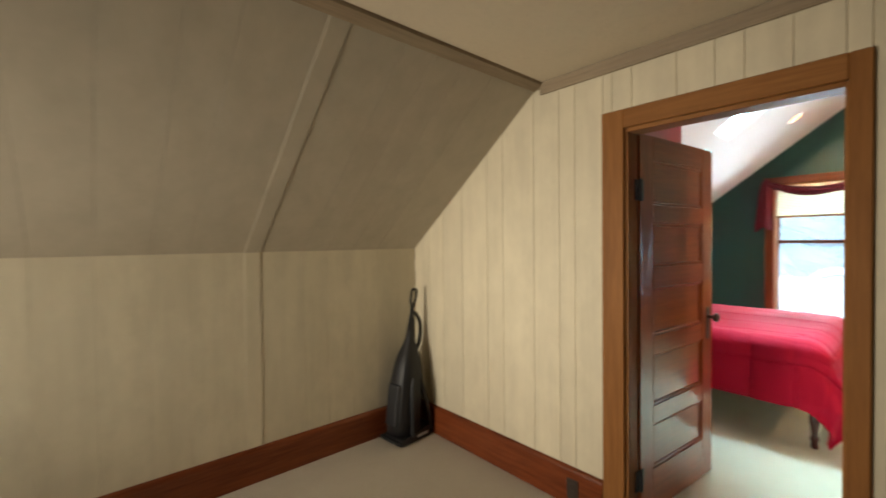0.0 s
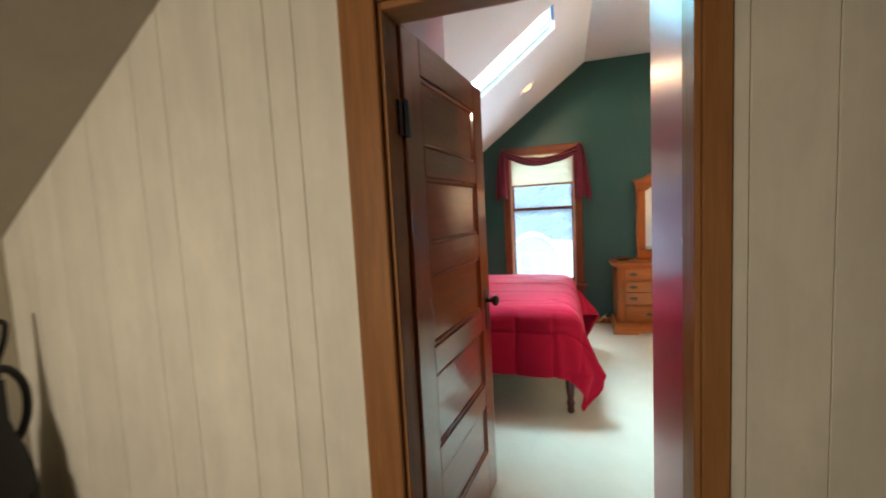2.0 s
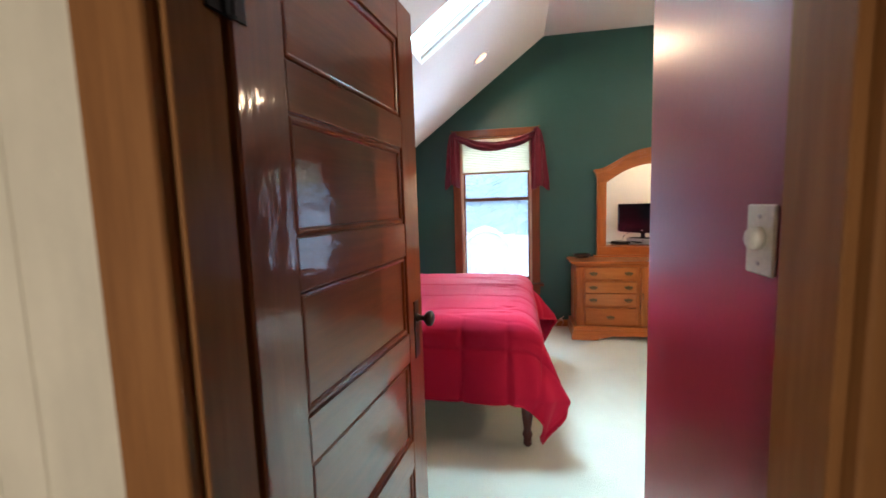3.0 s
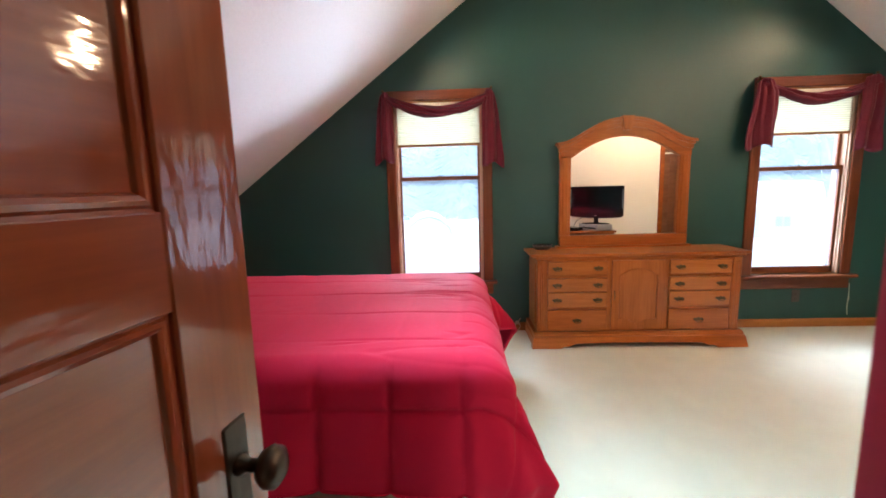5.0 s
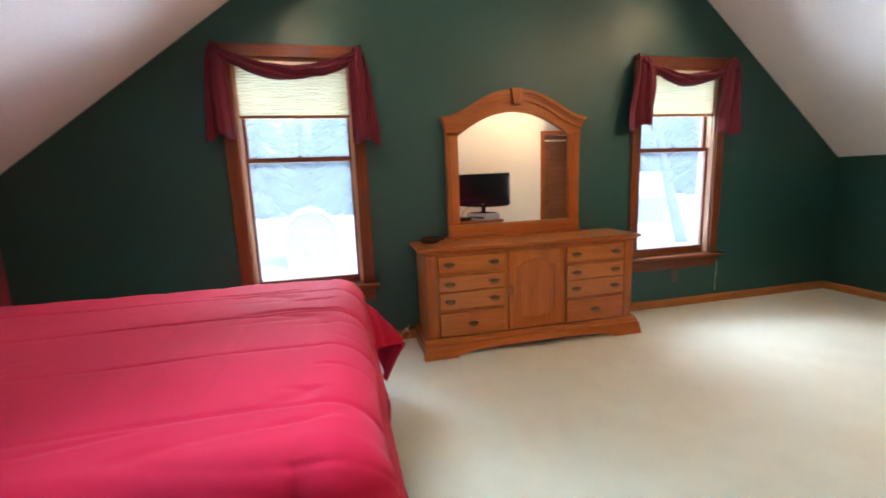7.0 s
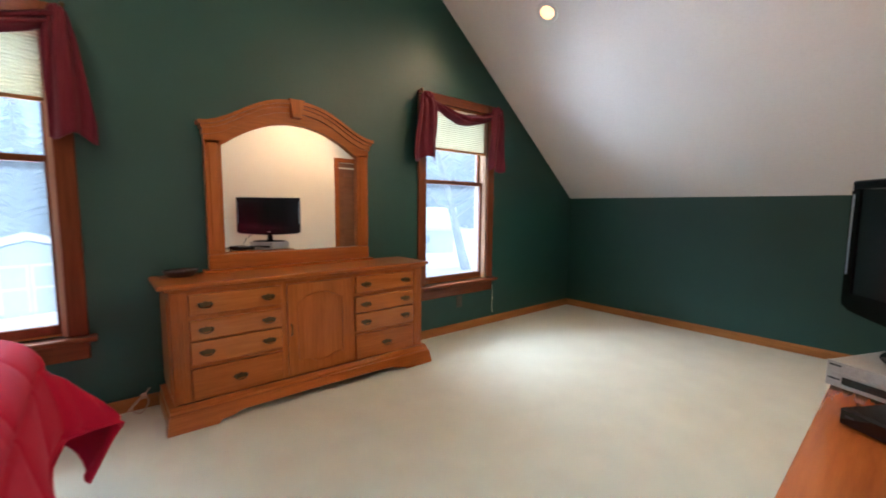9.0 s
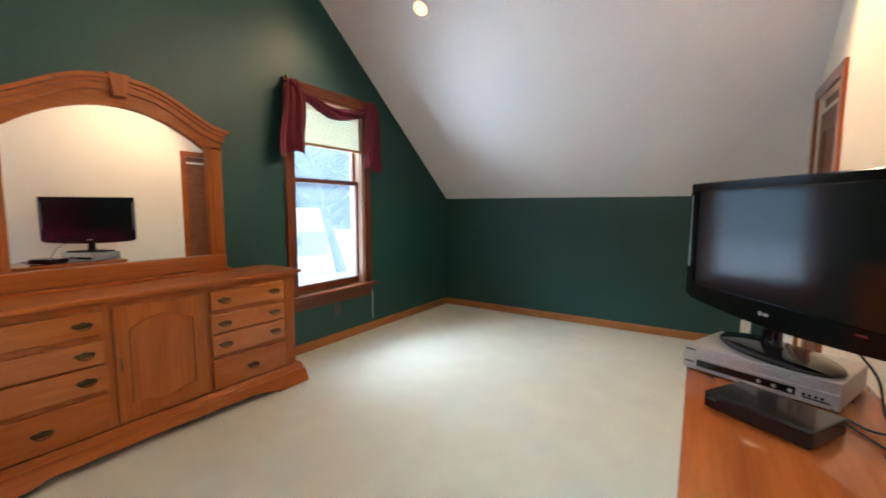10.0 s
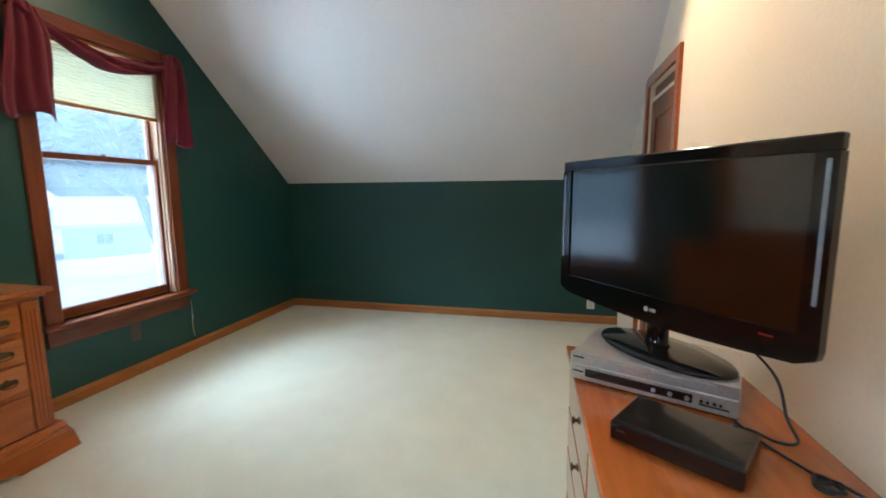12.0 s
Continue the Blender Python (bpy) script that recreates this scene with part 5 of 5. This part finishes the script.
def downlight(x, y, k, sign, power):
    ang = math.degrees(math.atan(k)) * sign
    d = thing("downlight", 0, 0, 0, "recessed ceiling downlight glowing warm", "ceiling light", 0, "recessed downlights")
    d.matrix_world = Matrix.Translation((x, y, roof2(y))) @ pose(0, 0, 0, ang)
    part("trim_ring", lathe([(0.062, -0.002), (0.085, -0.004), (0.088, 0.0), (0.062, 0.004)], 28), M_CEIL2, d, "white trim ring", True)
    part("bulb", lathe([(0.058, -0.001), (0.045, -0.006), (0.02, -0.009), (0.004, -0.010)], 24), M_BULB, d, "glowing warm bulb", True)
    lamp("downlight_lamp", "SPOT", Matrix.Translation((x, y, roof2(y))) @ pose(0, 0, 0, ang) @ Matrix.Translation((0, 0, -0.03)), power, WARM, radius=0.04, cone=radians(160))


downlight(5.495, 2.202, K_LEFT, -1, 17)
downlight(5.49, -1.184, K_RIGHT, 1, 18)
downlight(3.75, -1.184, K_RIGHT, 1, 60)

# ---- outdoors: a snowy yard seen from upstairs ----
GZ = -3.1
structure("ground", sheet(60, 60, lambda u, v: (6.9 + u * u * 900, (v - 0.5) * (60 + 1400 * u), GZ + 0.25 * noise.noise(Vector((u * 30, v * 30, 0))) * (1 if u < 0.5 else 0))), M_SNOW, "snow-covered yard reaching to the horizon", "ground", True)


def gable_house(name, x, y, w, l, h, rise, wall, label, turn, openings, category="house"):
    o = thing(name, x, y, GZ, label, category, turn)
    part("wall", prism([(-w / 2, -0.3), (w / 2, -0.3), (w / 2, h), (0, h + rise), (-w / 2, h)], "y", -l / 2, l / 2), wall, o)
    for s_ in (-1, 1):
        k = (w / 2 + 0.35) / (w / 2)
        part("roof", prism([(0, h + rise + 0.05), (s_ * w / 2 * k, h + rise + 0.05 - rise * k), (s_ * w / 2 * k, h + rise + 0.3 - rise * k), (0, h + rise + 0.32)], "y", -l / 2 - 0.35, l / 2 + 0.35), M_SNOW, o, "snow-covered roof")
    for ax, a, z, ww, hh in openings:
        if ax == "x":
            p = part("window", box(-w / 2 - 0.03, a - ww / 2, z, -w / 2 + 0.02, a + ww / 2, z + hh, 0.01), M_BLUE, o)
            part("mullion", box(-w / 2 - 0.045, a - 0.03, z, -w / 2 - 0.031, a + 0.03, z + hh), M_SIDING, p)
        else:
            p = part("window", box(a - ww / 2, -l / 2 - 0.03, z, a + ww / 2, -l / 2 + 0.02, z + hh, 0.01), M_BLUE, o)
            part("mullion", box(a - 0.03, -l / 2 - 0.045, z, a + 0.03, -l / 2 - 0.031, z + hh), M_SIDING, p)
    return o


gable_house("garage", 36.3, -23.8, 4.2, 5.0, 2.35, 1.65, M_SIDING, "small white garage with snowy roof in the yard", -37.3, [("x", 0.2, 0.9, 0.9, 0.75)], "garage")
gable_house("house", 66.0, -31.0, 9.0, 14.0, 3.2, 2.6, M_SIDING, "distant white house with snowy roof", 0, [("x", 0.5, 1.2, 1.6, 1.2), ("x", -4.0, 1.2, 1.6, 1.2), ("x", 4.5, 1.2, 1.6, 1.2)])
shed = thing("barn_shed", 27.5, 3.9, GZ, "blue-grey barn-shaped garden shed in the snow", "shed", 6)
shed.scale = (1.2, 1.2, 1.2)
hullp = [(-1.15, -0.2), (1.15, -0.2), (1.15, 1.35), (0.95, 1.85), (0.55, 2.2), (0.0, 2.36), (-0.55, 2.2), (-0.95, 1.85), (-1.15, 1.35)]
part("wall", prism([(b, a) for b, a in hullp], "x", -1.2, 1.4), M_BLUE, shed)
part("roof", prism([(1.22, 1.35), (1.0, 1.9), (0.58, 2.27), (0, 2.43), (-0.58, 2.27), (-1.0, 1.9), (-1.22, 1.35), (-1.25, 1.42), (-1.04, 2.0), (-0.6, 2.38), (0, 2.56), (0.6, 2.38), (1.04, 2.0), (1.25, 1.42)], "x", -1.3, 1.45), M_SNOW, shed, "snow-covered curved roof")
for s_ in (-1, 1):
    d = part("door", box(-1.235, s_ * 0.38 - 0.34, 0.05, -1.20, s_ * 0.38 + 0.34, 1.6, 0.01), M_BLUE, shed)
    fr = box(-1.25, s_ * 0.38 - 0.36, 0.05, -1.234, s_ * 0.38 - 0.28, 1.62)
    box(-1.25, s_ * 0.38 + 0.28, 0.05, -1.234, s_ * 0.38 + 0.36, 1.62, 0, fr)
    box(-1.25, s_ * 0.38 - 0.28, 1.54, -1.234, s_ * 0.38 + 0.28, 1.62, 0, fr)
    box(-1.25, s_ * 0.38 - 0.28, 0.8, -1.234, s_ * 0.38 + 0.28, 0.88, 0, fr)
    part("trim", fr, M_SIDING, d, "white door trim")


def bare_tree(x, y, h, r, tilt, seed):
    rnd = random.Random(seed)
    t = thing("tree", x, y, GZ, "bare leafless tree in the snowy yard", "tree", None, "bare trees")
    base = Vector((x, y, GZ - 0.3))
    top = base + Vector((tilt[0], tilt[1], h))
    mid = [base.lerp(top, k) + Vector((rnd.uniform(-0.15, 0.15), rnd.uniform(-0.15, 0.15), 0)) * (0 < k < 1) for k in (0, 0.25, 0.5, 0.75, 1)]
    path = smooth_path(mid, 5)
    part("trunk", tube(path, [r * (1 - 0.85 * i / (len(path) - 1)) for i in range(len(path))], 10), M_BARK, t, "", True)
    crown = bmesh.new()
    for i in range(26):
        k = rnd.uniform(0.3, 0.98)
        p = path[int(k * (len(path) - 1))]
        a, ln = rnd.uniform(0, 6.28), h * rnd.uniform(0.18, 0.4) * (1.2 - k)
        q = p + Vector((math.cos(a) * ln, math.sin(a) * ln, ln * rnd.uniform(0.4, 0.9)))
        m_ = p.lerp(q, 0.5) + Vector((rnd.uniform(-0.2, 0.2), rnd.uniform(-0.2, 0.2), -0.1 * ln))
        rr = r * 0.38 * (1.15 - k)
        tube(smooth_path([p, m_, q], 3), [rr * (1 - 0.13 * j) for j in range(7)], 5, crown)
        for j in range(4):
            s0 = m_.lerp(q, rnd.uniform(0, 1))
            e = s0 + Vector((rnd.uniform(-1, 1), rnd.uniform(-1, 1), rnd.uniform(0.2, 1))) * ln * 0.35
            tube([s0, e], [rr * 0.4, rr * 0.1], 4, crown)
    part("limbs", crown, M_BARK, t)
    return t


bare_tree(24.5, -18.2, 13.0, 0.36, (2.2, 2.4), 3)
bare_tree(48.0, 12.5, 11.0, 0.25, (0.2, -0.5), 5)
bare_tree(44.0, -12.0, 10.0, 0.24, (0.3, 0.4), 8)


def evergreen(x, y, h, seed):
    rnd = random.Random(seed)
    t = thing("evergreen_tree", x, y, GZ, "dark snowy evergreen at the back of the yard", "tree", None, "evergreens")
    part("trunk", tube([(x, y, GZ - 0.3), (x, y, GZ + h * 0.95)], [h * 0.025, h * 0.004], 8), M_BARK, t)
    crown = bmesh.new()
    for i in range(520):
        k = rnd.uniform(0.06, 1.0)
        z = GZ + h * k
        reach = h * 0.30 * (1.04 - k) * rnd.uniform(0.55, 1.1)
        a = rnd.uniform(0, 6.283)
        dx, dy = math.cos(a), math.sin(a)
        w_ = reach * 0.16 + 0.05
        tip = Vector((x + dx * reach, y + dy * reach, z - reach * 0.35))
        root = Vector((x, y, z))
        midp = root.lerp(tip, 0.6)
        side = Vector((-dy, dx, 0)) * w_
        vs = [crown.verts.new(p) for p in (root, midp + side + Vector((0, 0, -0.1 * w_)), tip, midp - side + Vector((0, 0, -0.1 * w_)), midp + Vector((0, 0, 0.35 * w_)))]
        for a_, b_ in ((0, 1), (1, 2), (2, 3), (3, 0)):
            crown.faces.new((vs[a_], vs[b_], vs[4]))
    part("crown", crown, M_NEEDLE, t)


rnd = random.Random(11)
for i in range(56):
    evergreen(72 + rnd.uniform(-6, 26), -118 + i * 2.6 + rnd.uniform(-1.2, 1.2), rnd.uniform(17, 27), 100 + i)
